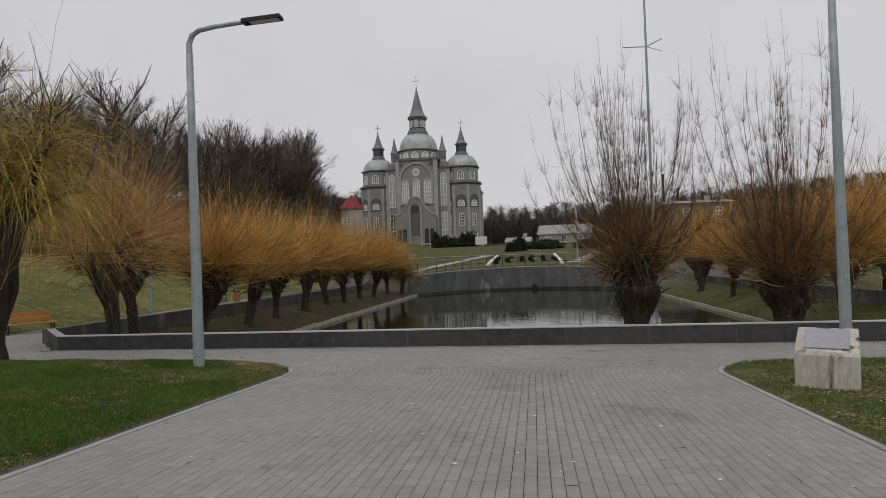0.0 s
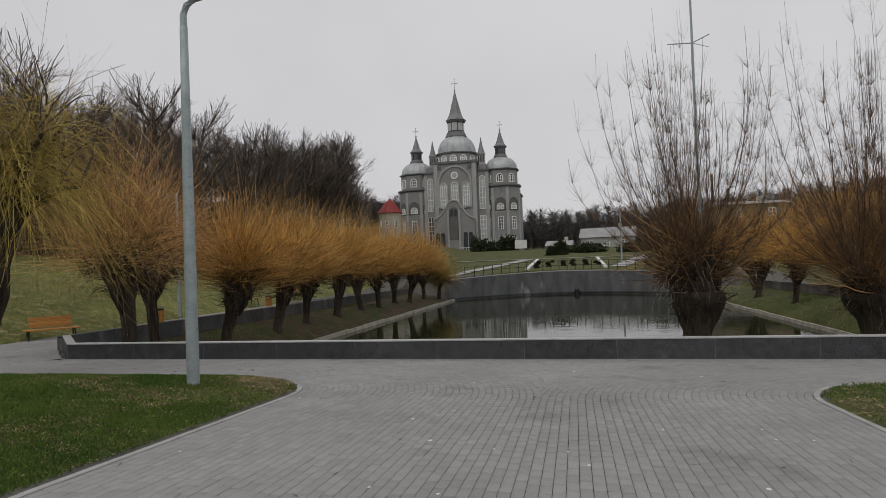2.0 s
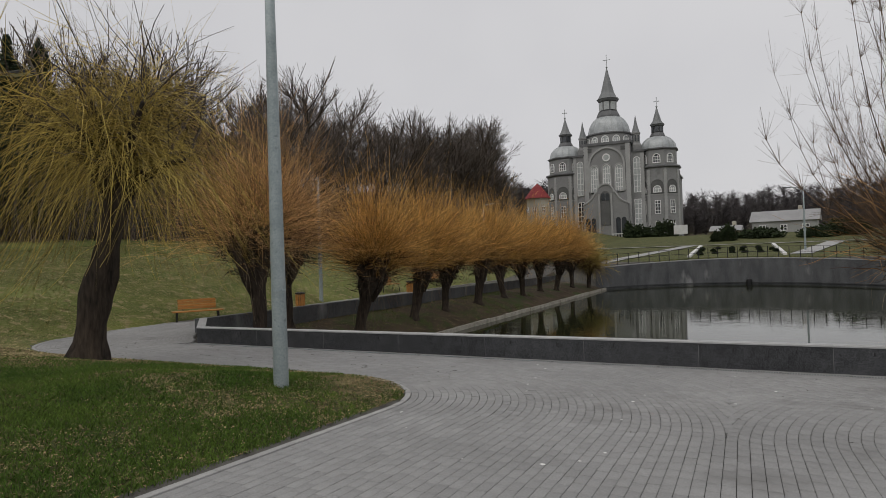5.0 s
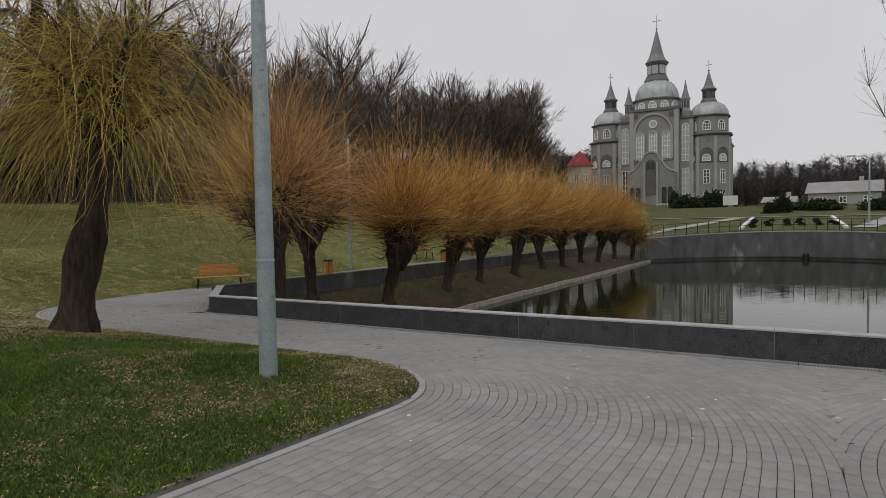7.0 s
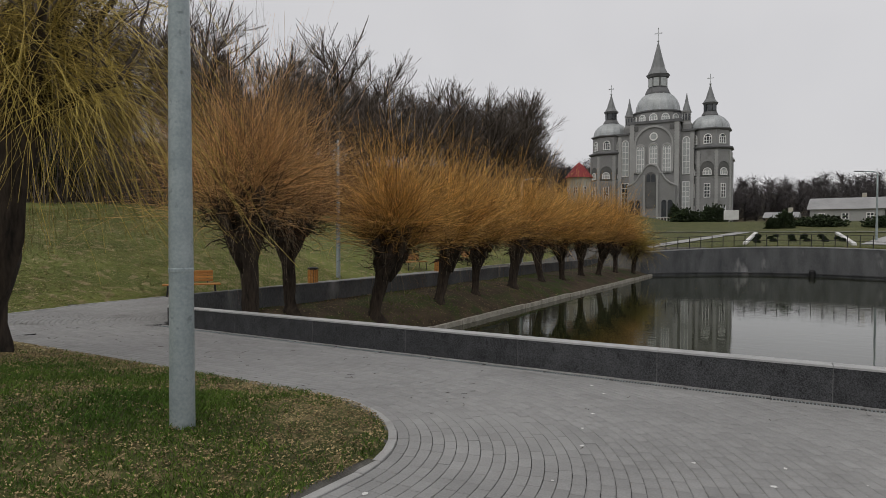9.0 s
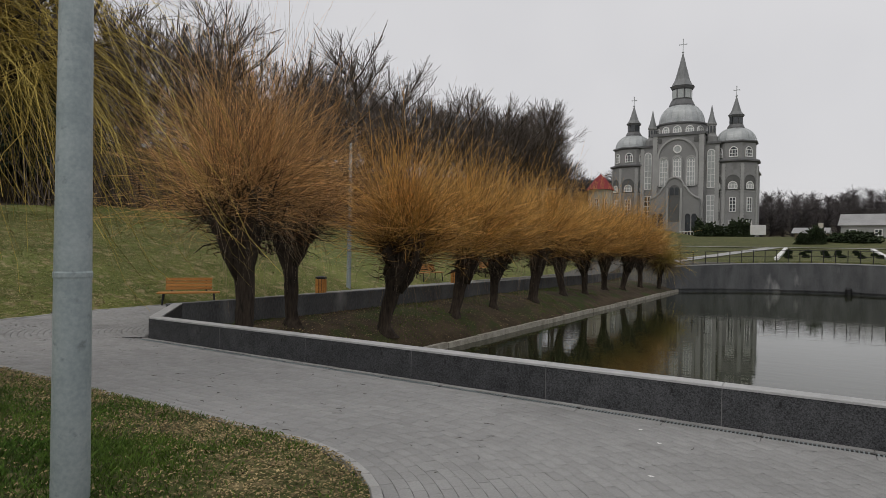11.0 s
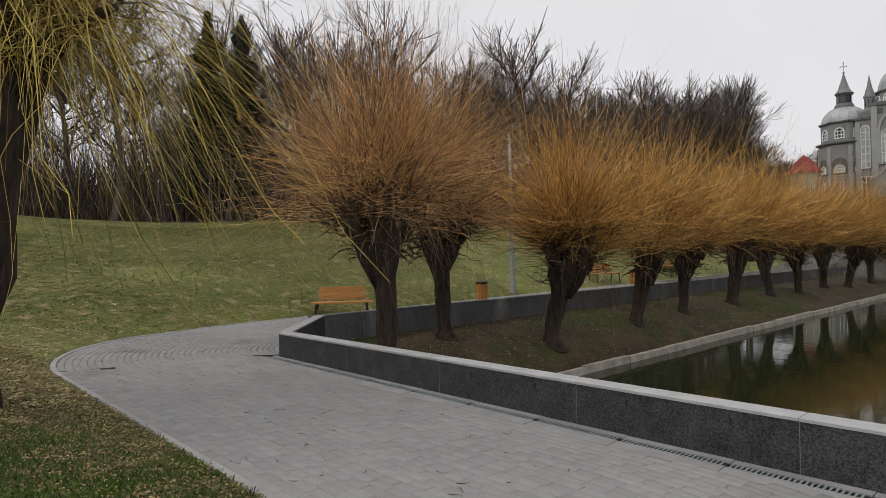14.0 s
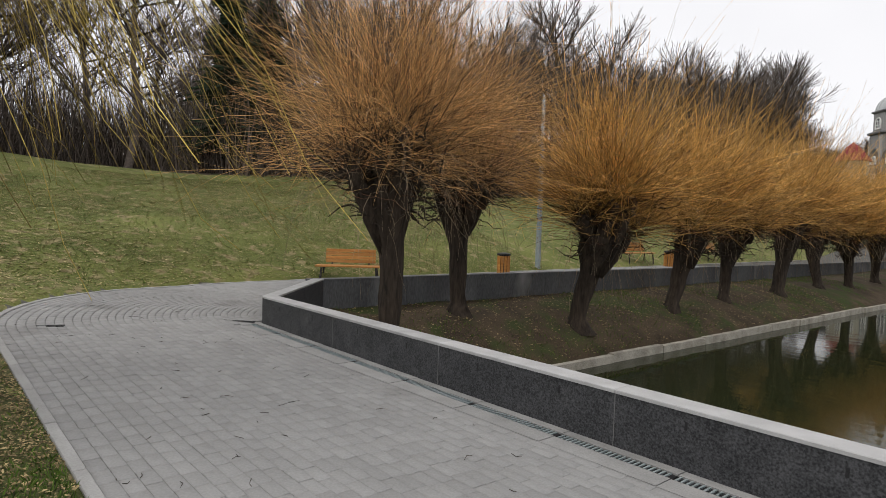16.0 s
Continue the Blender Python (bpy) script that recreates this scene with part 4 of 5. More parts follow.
def far_wood(name, label, spots, seed, height, count, radius):
    """Far leafless trees, each a stem with a round head of rising twigs."""
    rs = np.random.default_rng(seed)
    P = []
    for x, y in spots:
        h = height * rs.uniform(0.75, 1.15)
        c = np.array([x, y, ground_z(x, y)])
        z = h * rs.uniform(0.1, 0.8, count)
        ph, r = rs.random(count) * 2 * np.pi, h * 0.38 * rs.uniform(0.15, 1, count)
        a = c + np.stack([rs.normal(0, 0.15, count), rs.normal(0, 0.15, count), z], 1)
        b = a + np.stack([r * np.cos(ph), r * np.sin(ph), h * rs.uniform(0.06, 0.22, count)], 1)
        P.append(np.stack([a, (a + b) / 2 - [0, 0, 0.2], b], 1))
        P.append(np.array([[c - [0, 0, 0.5], c + [0, 0, h * 0.4], c + [0, 0, h * 0.9]]]))
    P = np.concatenate(P)
    R = radius * rs.uniform(0.6, 1.4, (len(P), 1)) * np.array([[1.0, 0.7, 0.35]])
    return tagged(new(name, fast_mesh(name, *strands(P, R), M_FAR)), label, "woodland", kind="stuff")


far_wood("far_woods", "distant leafless woodland on the skyline", far_spots, 82, 8.5, 190, 0.05)
far_wood("far_scrub", "distant leafless scrub before the woods", [(x, 172 + place.uniform(-6, 6)) for x in np.arange(-50, 110, 2.2)], 83, 6.5, 190, 0.048)


# ---- the church ----
def arch_outline(cx, z0, z1, w, n=8):
    """A doorway outline: straight sides and a round head."""
    r, h = w / 2, z1 - w / 2
    return [(cx - r, z0), (cx + r, z0)] + [(cx + r * math.cos(math.pi * k / n), h + r * math.sin(math.pi * k / n)) for k in range(n + 1)]


def window(parent, cx, z0, z1, w, y, arched=True, pane=None, rows=5, cols=2, fw=0.16, deep=0.16):
    out = arch_outline(cx, z0, z1, w) if arched else [(cx - w / 2, z0), (cx + w / 2, z0), (cx + w / 2, z1), (cx - w / 2, z1)]
    c = ((min(p[0] for p in out) + max(p[0] for p in out)) / 2, (z0 + z1) / 2)
    inn = [(c[0] + (x - c[0]) * (1 - 2 * fw / w), c[1] + (z - c[1]) * (1 - 2 * fw / (z1 - z0))) for x, z in out]
    win = part("window", Geo().ring(out, inn, y - deep, y + 0.05), M_WFRAME, parent)
    part("pane", Geo().prism(inn, y - 0.05, y + 0.02), pane or M_DGLASS, win)
    g = Geo()
    zt = z1 - (w * 0.3 if arched else fw)
    for k in range(1, cols):
        x = cx - w / 2 + w * k / cols
        g.box(x - 0.065, x + 0.065, y - 0.1, y - 0.045, z0 + fw, zt)
    for k in range(1, rows):
        z = z0 + (z1 - z0) * k / rows
        if z < zt:
            g.box(cx - w / 2 + fw, cx + w / 2 - fw, y - 0.1, y - 0.047, z - 0.055, z + 0.055)
    part("mullion", g, M_WFRAME, win)
    return win


def quoins(parent, x, w, z0, z1, y):
    g = Geo()
    g.box(x - w / 2, x + w / 2, y - 0.14, y + 0.05, z0, z1)
    q = part("quoin_strip", g, M_RENDER, parent)
    g = Geo().banded(w, z0, z1, y - 0.24, y + 0.02, Matrix.Translation((x, 0, 0)))
    part("quoin_banding", g, M_QUOIN, q, "pale banded corner stones")


def cross(parent, x, y, z, h):
    g = Geo()
    g.box(x - 0.055, x + 0.055, y - 0.055, y + 0.055, z, z + h)
    g.box(x - h * 0.26, x + h * 0.26, y - 0.05, y + 0.05, z + h * 0.6, z + h * 0.6 + 0.1)
    for ex, ez in ((-0.26, 0.6), (0.26, 0.6), (0, 1.0)):
        g.box(x + ex * h - 0.1, x + ex * h + 0.1, y - 0.045, y + 0.045, z + ez * h - 0.05, z + ez * h + 0.15)
    g.lathe(x, y, [(0.05, z - 0.2), (0.26, z + 0.05), (0.05, z + 0.3)], 8)
    part("cross", g, M_DOME, parent, "thin pale metal cross")


def cupola(parent, x, y, z, r, dome_h, lan_r, lan_h, tip, glass, sides=16):
    """A ribbed dome, an open lantern and a tall spire."""
    prof = [(r * 1.06, z - 0.15), (r * 1.06, z + 0.05)]
    for k in range(9):
        a = math.pi / 2 * k / 8
        prof.append((lan_r + (r - lan_r) * math.cos(a) ** 1.25 if k < 8 else lan_r, z + 0.05 + dome_h * math.sin(a)))
    dome = part("dome", Geo().lathe(x, y, prof, sides), M_DOME, parent, "grey zinc dome")
    g = Geo()
    for k in range(sides):
        a = 2 * math.pi * k / sides
        g.tube([(x + p * math.cos(a), y + p * math.sin(a), q) for p, q in prof[2:]], [0.07] * (len(prof) - 2), 4)
    part("ribs", g, M_DOME, dome)
    z1 = z + dome_h
    g = Geo()
    g.lathe(x, y, [(lan_r * 1.25, z1 - 0.1), (lan_r * 1.25, z1 + 0.25), (lan_r * 1.02, z1 + lan_h * 0.3), (lan_r * 1.02, z1 + lan_h * 0.32), (lan_r * 0.86, z1 + lan_h * 0.33), (lan_r * 0.86, z1 + lan_h * 0.85), (lan_r * 1.02, z1 + lan_h * 0.86), (lan_r * 1.18, z1 + lan_h)], 8, math.pi / 8)
    lan = part("lantern", g, M_CORNICE, parent, "dark lantern with tall openings")
    for k in range(8):
        a = 2 * math.pi * k / 8
        m = Matrix.Translation((x, y, 0)) @ Matrix.Rotation(a, 4, "Z")
        g = Geo()
        w = lan_r * 0.27
        g.box(lan_r * 0.78, lan_r * 0.9, -w, w, z1 + lan_h * 0.38, z1 + lan_h * 0.82, m)
        part("lantern_pane", g, glass, lan)
    g = Geo()
    zs = z1 + lan_h
    g.lathe(x, y, [(lan_r * 1.2, zs), (lan_r * 1.05, zs + 0.12), (lan_r * 0.72, zs + (tip - zs) * 0.2), (lan_r * 0.36, zs + (tip - zs) * 0.6), (0.05, tip)], 8, math.pi / 8)
    part("spire", g, M_SPIRE, parent, "slate-grey pointed spire")


def church(cx, cy, z0):
    c = thing("church", "large grey church with domes, spires and pale windows", "church", pose(cx, cy, z0) @ Matrix.Diagonal((0.955, 0.955, 0.98, 1)))
    # central block
    g = Geo()
    g.box(-4.95, 4.95, 0, 26, -1, 20.3)
    g.box(-7.7, 7.7, 1.2, 24, -1, 18.4)
    g.box(-13.6, 13.6, 7, 22, -1, 14.0)
    part("wall", g, M_RENDER, c)
    g = Geo()
    g.box(-5.3, 5.3, -0.35, 26, 20.3, 20.85)
    g.box(-7.95, -5.3, 0.9, 24, 18.4, 18.8)
    g.box(5.3, 7.95, 0.9, 24, 18.4, 18.8)
    part("cornice", g, M_CORNICE, c, "dark projecting cornice")
    g = Geo()
    g.box(-13.9, 13.9, 6.8, 22.2, 14.0, 14.3)
    g.box(-7.9, 7.9, 4, 23, 18.8, 19.2)
    part("roof", g, M_GREYROOF, c)
    for x in (-4.5, 4.5):
        quoins(c, x, 0.85, 0, 20.2, 0)
    for x in (-7.3, 7.3):
        quoins(c, x, 0.7, 0, 18.2, 1.2)
    # great arch with its moulding, rose window and three windows
    g = Geo()
    g.ring(arch_outline(-0.1, 10.4, 19.9, 8.0, 14), arch_outline(-0.1, 10.4, 19.5, 7.2, 14), -0.3, 0.05)
    part("arch_moulding", g, M_QUOIN, c)
    rose = [(0.85 * math.cos(2 * math.pi * k / 16) - 0.1, 17.6 + 0.85 * math.sin(2 * math.pi * k / 16)) for k in range(16)]
    rin = [(0.6 * math.cos(2 * math.pi * k / 16) - 0.1, 17.6 + 0.6 * math.sin(2 * math.pi * k / 16)) for k in range(16)]
    rw = part("rose_window", Geo().ring(rose, rin, -0.22, 0.05), M_WFRAME, c)
    part("pane", Geo().prism(rin, -0.1, 0.02), M_PALE, rw)
    for x, zt in ((-2.75, 15.9), (-0.1, 16.1), (2.55, 15.9)):
        g = Geo()
        g.ring(arch_outline(x, 10.1, zt + 0.35, 2.1), arch_outline(x, 10.1, zt, 1.6), -0.25, 0.04)
        part("window_surround", g, M_QUOIN, c)
        window(c, x, 10.2, zt, 1.6, 0.0, True, M_PALE, 6, 3, 0.12)
    for x in (-3.7, 3.5):
        part("corner_panel", Geo().box(x - 0.45, x + 0.45, -0.12, 0.05, 18.9, 19.8), M_SHADE, c)
    for x in (-6.15, 6.15):
        window(c, x, 9.8, 17.4, 1.5, 1.2, True, M_PALE, 6, 2, 0.14)
        window(c, x, 1.2, 8.4, 1.5, 1.2, False, M_DGLASS if x < 0 else M_PALE, 7, 2, 0.12)
    # porch with a curved gable
    prof = [(-4.9, -0.5), (4.6, -0.5), (4.6, 7.5), (3.6, 7.9), (2.7, 8.7), (2.0, 9.9)]
    prof += [(-0.1 + 1.75 * math.cos(math.pi * k / 8), 9.9 + 1.75 * math.sin(math.pi * k / 8)) for k in range(9)]
    prof += [(-2.2, 9.9), (-2.9, 8.7), (-3.8, 7.9), (-4.9, 7.5)]
    porch = part("porch", Geo().prism(prof, -2.6, 0.02), M_RENDER, c)
    g = Geo()
    up = prof[2:]
    for (xa, za), (xb, zb) in zip(up[:-1], up[1:]):
        g.tube([(xa, -2.65, za + 0.05), (xb, -2.65, zb + 0.05)], [0.2, 0.2], 5)
    part("gable_moulding", g, M_QUOIN, porch, "pale curved gable moulding")
    # no hollow: a flat plate, the niche's shade is in its colour
    part("porch_niche", Geo().prism(arch_outline(-0.1, 3.0, 10.2, 2.0), -2.72, -2.55), M_SHADE, porch, "tall flat arched niche with its shade put into the colour")
    for x in (-0.55, 0.35):
        part("niche_arch", Geo().prism(arch_outline(x, 8.2, 9.75, 0.75), -2.78, -2.6), M_DGLASS, porch, "small dark arched opening")
    g = Geo()
    g.box(-1.6, -1.2, -2.95, -2.55, 0, 9.6)
    g.box(1.0, 1.4, -2.95, -2.55, 0, 9.6)
    part("pilaster", g, M_QUOIN, porch)
    for x in (-3.9, -2.7, 2.5, 3.7):
        part("porch_arch", Geo().prism(arch_outline(x, 0.4, 4.6, 0.95), -2.7, -2.5), M_DGLASS, porch, "dark arched opening")
    for x0, x1 in ((-4.8, -1.3), (1.1, 4.5)):
        bal = part("balustrade", Geo().box(x0, x1, -3.1, -2.8, 1.0, 1.2), M_WHITE, porch, "white porch balustrade")
        for k in range(6):
            part("baluster", Geo().lathe(x0 + 0.25 + 0.6 * k, -2.95, [(0.1, 0.0), (0.14, 0.4), (0.08, 1.02)], 6), M_WHITE, bal)
    g = Geo()
    for k in range(8):
        g.box(4.8, 10.5, -4.6 + 0.35 * k, 1, -0.6, -0.3 + 0.17 * k)
    part("steps", g, M_QUOIN, c)
    g = Geo()
    for x in (5.0, 8.4, 10.4):
        g.tube([(x, -4.7, 0.5), (x, -1.8, 1.9)], [0.06, 0.06], 5)
        for k in range(5):
            g.box(x - 0.05, x + 0.05, -4.6 + k * 0.65, -4.5 + k * 0.65, -0.3, 0.6 + k * 0.31)
    part("stair_rail", g, M_WHITE, c, "white stair railing")
    # side towers
    for sx, x in ((-1, -10.1), (1, 10.25)):
        t = part("tower", Geo().lathe(x, 4.6, [(4.35, -1), (4.35, 14.6)], 8, math.pi / 8), M_RENDER, c, "octagonal side tower")
        ap = 4.35 * math.cos(math.pi / 8)
        yf = 4.6 - ap
        part("tower_cornice", Geo().lathe(x, 4.6, [(4.35, 14.5), (4.85, 14.75), (4.85, 15.0), (4.1, 15.25)], 8, math.pi / 8), M_CORNICE, t)
        part("tower_drum", Geo().lathe(x, 4.6, [(3.95, 15.0), (3.95, 18.5)], 8, math.pi / 8), M_RENDER, t)
        part("drum_cornice", Geo().lathe(x, 4.6, [(3.95, 18.3), (4.35, 18.55), (4.35, 18.75), (3.6, 18.95)], 8, math.pi / 8), M_CORNICE, t)
        cupola(c, x, 4.6, 18.8, 3.75, 2.7, 1.36, 2.7, 28.0, M_DGLASS)
        cross(c, x, 4.6, 28.0, 1.9)
        # the front face and the face beside it
        for turn in (0, 45, -45):
            m = Matrix.Translation((x, 4.6, 0)) @ Matrix.Rotation(radians(turn), 4, "Z")
            fc = part("tower_face", Geo().box(-1.5, 1.5, -ap - 0.05, -ap + 0.02, 8.9, 9.1), M_QUOIN, t)
            fc.matrix_basis = m
            # raised plate, its dark colour stands for the shade of a recess
            part("arch_recess", Geo().prism(arch_outline(0, 9.2, 12.2, 2.8), -ap - 0.06, -ap + 0.03), M_SHADE, fc, "flat arched plate coloured as a shaded recess")
            part("arch_band", Geo().ring(arch_outline(0, 9.2, 12.5, 3.2), arch_outline(0, 9.2, 12.15, 2.6), -ap - 0.16, -ap + 0.03), M_RENDER, fc)
            window(fc, 0, 9.4, 10.9, 1.7, -ap - 0.08, True, M_PALE, 2, 3, 0.14)
            for zz in ((1.0, 3.4), (5.0, 7.8)):
                window(fc, 0, zz[0], zz[1], 1.2, -ap, False, M_DGLASS, 4, 2, 0.12)
            window(fc, 0, 15.6, 17.6, 1.6, -3.95 * math.cos(math.pi / 8), True, M_DGLASS, 3, 3, 0.16)
        for k in range(8):
            a = math.pi / 8 + math.pi / 4 * k
            if math.sin(a) < 0.5:
                m = Matrix.Translation((x + 4.33 * math.cos(a), 4.6 + 4.33 * math.sin(a), 0)) @ Matrix.Rotation(a + math.pi / 2, 4, "Z")
                part("corner_banding", Geo().banded(0.55, 0, 14.2, -0.12, 0.15, m), M_QUOIN, t)
    # small turrets beside the drum
    for x in (-5.75, 5.9):
        g = Geo()
        g.lathe(x, 3.0, [(1.25, 18.3), (1.25, 20.0), (0.85, 20.6), (0.85, 22.3), (1.0, 22.4), (1.0, 22.7)], 8, math.pi / 8)
        tu = part("turret", g, M_RENDER, c)
        for k in range(8):
            a = math.pi / 4 * k
            m = Matrix.Translation((x, 3.0, 0)) @ Matrix.Rotation(a, 4, "Z")
            part("turret_opening", Geo().box(0.76, 0.82, -0.16, 0.16, 20.8, 22.1, m), M_DGLASS, tu)
        part("turret_spire", Geo().lathe(x, 3.0, [(1.02, 22.7), (0.85, 22.85), (0.4, 24.4), (0.04, 26.4)], 8, math.pi / 8), M_SPIRE, c)
    # great drum, dome and spire
    dy = 6.5
    dr = part("drum", Geo().lathe(-0.5, dy, [(5.0, 20.0), (5.0, 23.1)], 16), M_RENDER, c)
    part("drum_band", Geo().lathe(-0.5, dy, [(5.0, 22.9), (5.3, 23.1), (5.3, 23.35), (4.6, 23.5)], 16), M_CORNICE, c)
    for k in (-2, -1, 0, 1, 2):
        f = part("drum_window", Geo().box(-0.9, 0.9, -5.0, -4.85, 20.9, 21.05), M_QUOIN, dr)
        f.matrix_basis = Matrix.Translation((-0.5, dy, 0)) @ Matrix.Rotation(radians(28 * k), 4, "Z")
        window(f, 0, 21.1, 22.6, 1.7, -4.98, True, M_PALE, 2, 3, 0.18)
    cupola(c, -0.5, dy, 23.4, 4.6, 3.9, 2.15, 4.1, 38.6, M_PALE, 20)
    cross(c, -0.5, dy, 38.6, 2.7)
    return c


church(-25.05, 135.5, 3.55)

# ---- buildings and things beyond the pond ----
b = thing("round_house", "cream tower house with a pointed red roof", "house", pose(-38.0, 128, 5.6) @ Matrix.Diagonal((0.8, 0.8, 0.92, 1)))
part("wall", Geo().lathe(0, 0, [(2.9, -6), (2.9, 7.6)], 12), M_CREAM, b)
part("roof", Geo().lathe(0, 0, [(3.5, 7.5), (3.3, 7.75), (1.2, 10.1), (0.3, 10.7), (0.05, 11.0)], 12), M_ROOFRED, b, "pointed red roof")
for a in (-90, -45, -135):
    f = part("facade", Geo().box(-0.5, 0.5, -2.95, -2.8, 4.0, 4.08), M_CREAM, b)
    f.matrix_basis = Matrix.Rotation(radians(a + 90), 4, "Z")
    window(f, 0, 4.1, 5.6, 0.9, -2.85, False, M_DGLASS, 2, 2, 0.1)


def gable_house(x, y, z, w, d, wall_h, roof_h, turn, wall_mat, roof_mat, label, windows=3):
    h = thing("house", label, "house", pose(x, y, z, 0, 0, turn), group="houses beyond the pond")
    part("wall", Geo().box(-w / 2, w / 2, -d / 2, d / 2, -1, wall_h), wall_mat, h)
    g = Geo()
    g.add([(-w / 2 - 0.4, -d / 2 - 0.4, wall_h), (w / 2 + 0.4, -d / 2 - 0.4, wall_h), (w / 2 + 0.4, d / 2 + 0.4, wall_h), (-w / 2 - 0.4, d / 2 + 0.4, wall_h), (-w / 2 - 0.4, 0, wall_h + roof_h), (w / 2 + 0.4, 0, wall_h + roof_h)],
          [(0, 1, 5, 4), (2, 3, 4, 5), (3, 0, 4), (1, 2, 5), (3, 2, 1, 0)])
    roof = part("roof", g, roof_mat, h)
    part("chimney", Geo().box(w * 0.2, w * 0.2 + 0.6, 0.3, 0.9, wall_h + roof_h * 0.5, wall_h + roof_h + 0.7), M_CREAM, roof)
    for k in range(windows):
        wx = -w / 2 + w * (k + 0.5) / windows
        window(h, wx, wall_h * 0.3, wall_h * 0.75, 1.0, -d / 2, False, M_DGLASS, 2, 2, 0.1)


gable_house(6.6, 124, 3.0, 9.5, 7, 2.3, 1.9, -8, M_QUOIN, M_GREYROOF, "white house with a grey sheet roof", 3)
gable_house(-2.4, 116, 2.4, 4, 5, 1.5, 0.9, -5, M_STAKE, M_GREYROOF, "small brown outbuilding with a flat grey roof", 1)
gable_house(24, 96, 5.5, 9, 7, 2.6, 0.6, 4, M_STAKE, M_GREYROOF, "low shed with a shallow roof on rising ground", 2)
for x, y, h in ((19.5, 95, 6.5), (22.0, 97, 4.5)):
    tagged(part("flue", Geo().lathe(x, y, [(0.16, 6), (0.16, 6 + h), (0.2, 6 + h), (0.2, 6.25 + h)], 8), M_BLACK), "dark slim chimney flue above the shed", "flue")

mast = thing("mast", "slim tall mast with a crossarm far behind the trees", "mast", pose(24.4, 130, 3))
part("shaft", Geo().lathe(0, 0, [(0.3, -1), (0.3, 18), (0.24, 40), (0.18, 54)], 8), M_STEEL, mast)
g = Geo()
g.tube([(-4.6, 0, 40.2), (0, 0, 40.0), (3.2, 0, 41.4)], [0.1, 0.12, 0.1], 5)
g.tube([(0, 0, 40.0), (2.8, -1, 38.6)], [0.08, 0.06], 5)
part("crossarm", g, M_STEEL, mast)
sign = thing("notice_board", "white notice board on posts before the church", "notice board", pose(-9.9, 121, 2.5))
part("board", Geo().bevel_box(-1.15, 1.15, -0.06, 0.06, 1.3, 2.9, 0.03), M_WHITE, sign)
for x in (-0.9, 0.9):
    part("post", Geo().box(x - 0.06, x + 0.06, -0.05, 0.05, -0.3, 1.4), M_BLACK, sign)

# flower bed with white kerbs and clipped shrubs
bed = thing("flower_bed_kerb", "white kerbs edging a sloping flower bed", "kerb", kind="structure")
for x in (-5.1, 3.2):
    g = Geo()
    g.add([(x + dx + (0.25 if x < 0 else -0.25) * (k / 1), y, ground_z(x, y) + dz) for k, y in ((0, 69.5), (1, 86)) for dx, dz in ((-0.17, -0.1), (0.17, -0.1), (0.17, 0.2), (-0.17, 0.2))],
          [(0, 1, 2, 3), (7, 6, 5, 4), (0, 4, 5, 1), (1, 5, 6, 2), (2, 6, 7, 3), (3, 7, 4, 0)])
    part("kerb_run", g, M_WHITE, bed)
g = Geo()
for x0, y0, x1, y1, w in ((-13.5, 62.5, -6.2, 88, 1.6), (-19, 88, 20, 88.6, 1.3), (4.5, 70, 9.5, 88, 1.8)):
    d = Vector((x1 - x0, y1 - y0, 0)).normalized() * w / 2
    q = Vector((-d.y, d.x, 0))
    n = 14
    pts = []
    for k in range(n + 1):
        c = Vector((x0 + (x1 - x0) * k / n, y0 + (y1 - y0) * k / n, 0))
        for sg in (-1, 1):
            e = c + q * sg
            pts.append((e.x, e.y, max(ground_z(e.x, e.y), ground_z(c.x, c.y)) + 0.06))
    g.add(pts, [(2 * k, 2 * k + 1, 2 * k + 3, 2 * k + 2) for k in range(n)])
tagged(part("footpath", g, M_KERB), "pale paved footpaths beyond the pond", "footpath", kind="structure")


def shrub(x, y, r, h, mat, label, seed, group=""):
    rs = np.random.default_rng(seed)
    n = 240
    D = rs.normal(0, 1, (n, 3))
    D /= np.linalg.norm(D, axis=1, keepdims=True)
    D[:, 2] = np.abs(D[:, 2])
    D, n = np.repeat(D, 4, 0) + rs.normal(0, 0.16, (4 * n, 3)) * [1, 1, 0.6], 4 * n
    D[:, 2] = np.abs(D[:, 2])
    tip = D * [r, r, h] * rs.uniform(0.55, 1.02, (n, 1))
    base = tip * 0.84 + rs.normal(0, 0.05 * r, (n, 3))
    P = np.stack([base, (base + tip) / 2, tip], 1)
    R = np.stack([np.full(n, 0.03), np.full(n, 0.075 * r), np.full(n, 0.03)], 1)
    t = thing("shrub", label, "shrub", pose(x, y, ground_z(x, y)), group=group)
    part("foliage", fast_mesh("foliage", *strands(P, R), mat), None, t)
    g = Geo()
    g.lathe(0, 0, [(0.05, -0.1), (0.04, h * 0.4)], 6)
    part("stem", g, M_BARK, t)
    return t


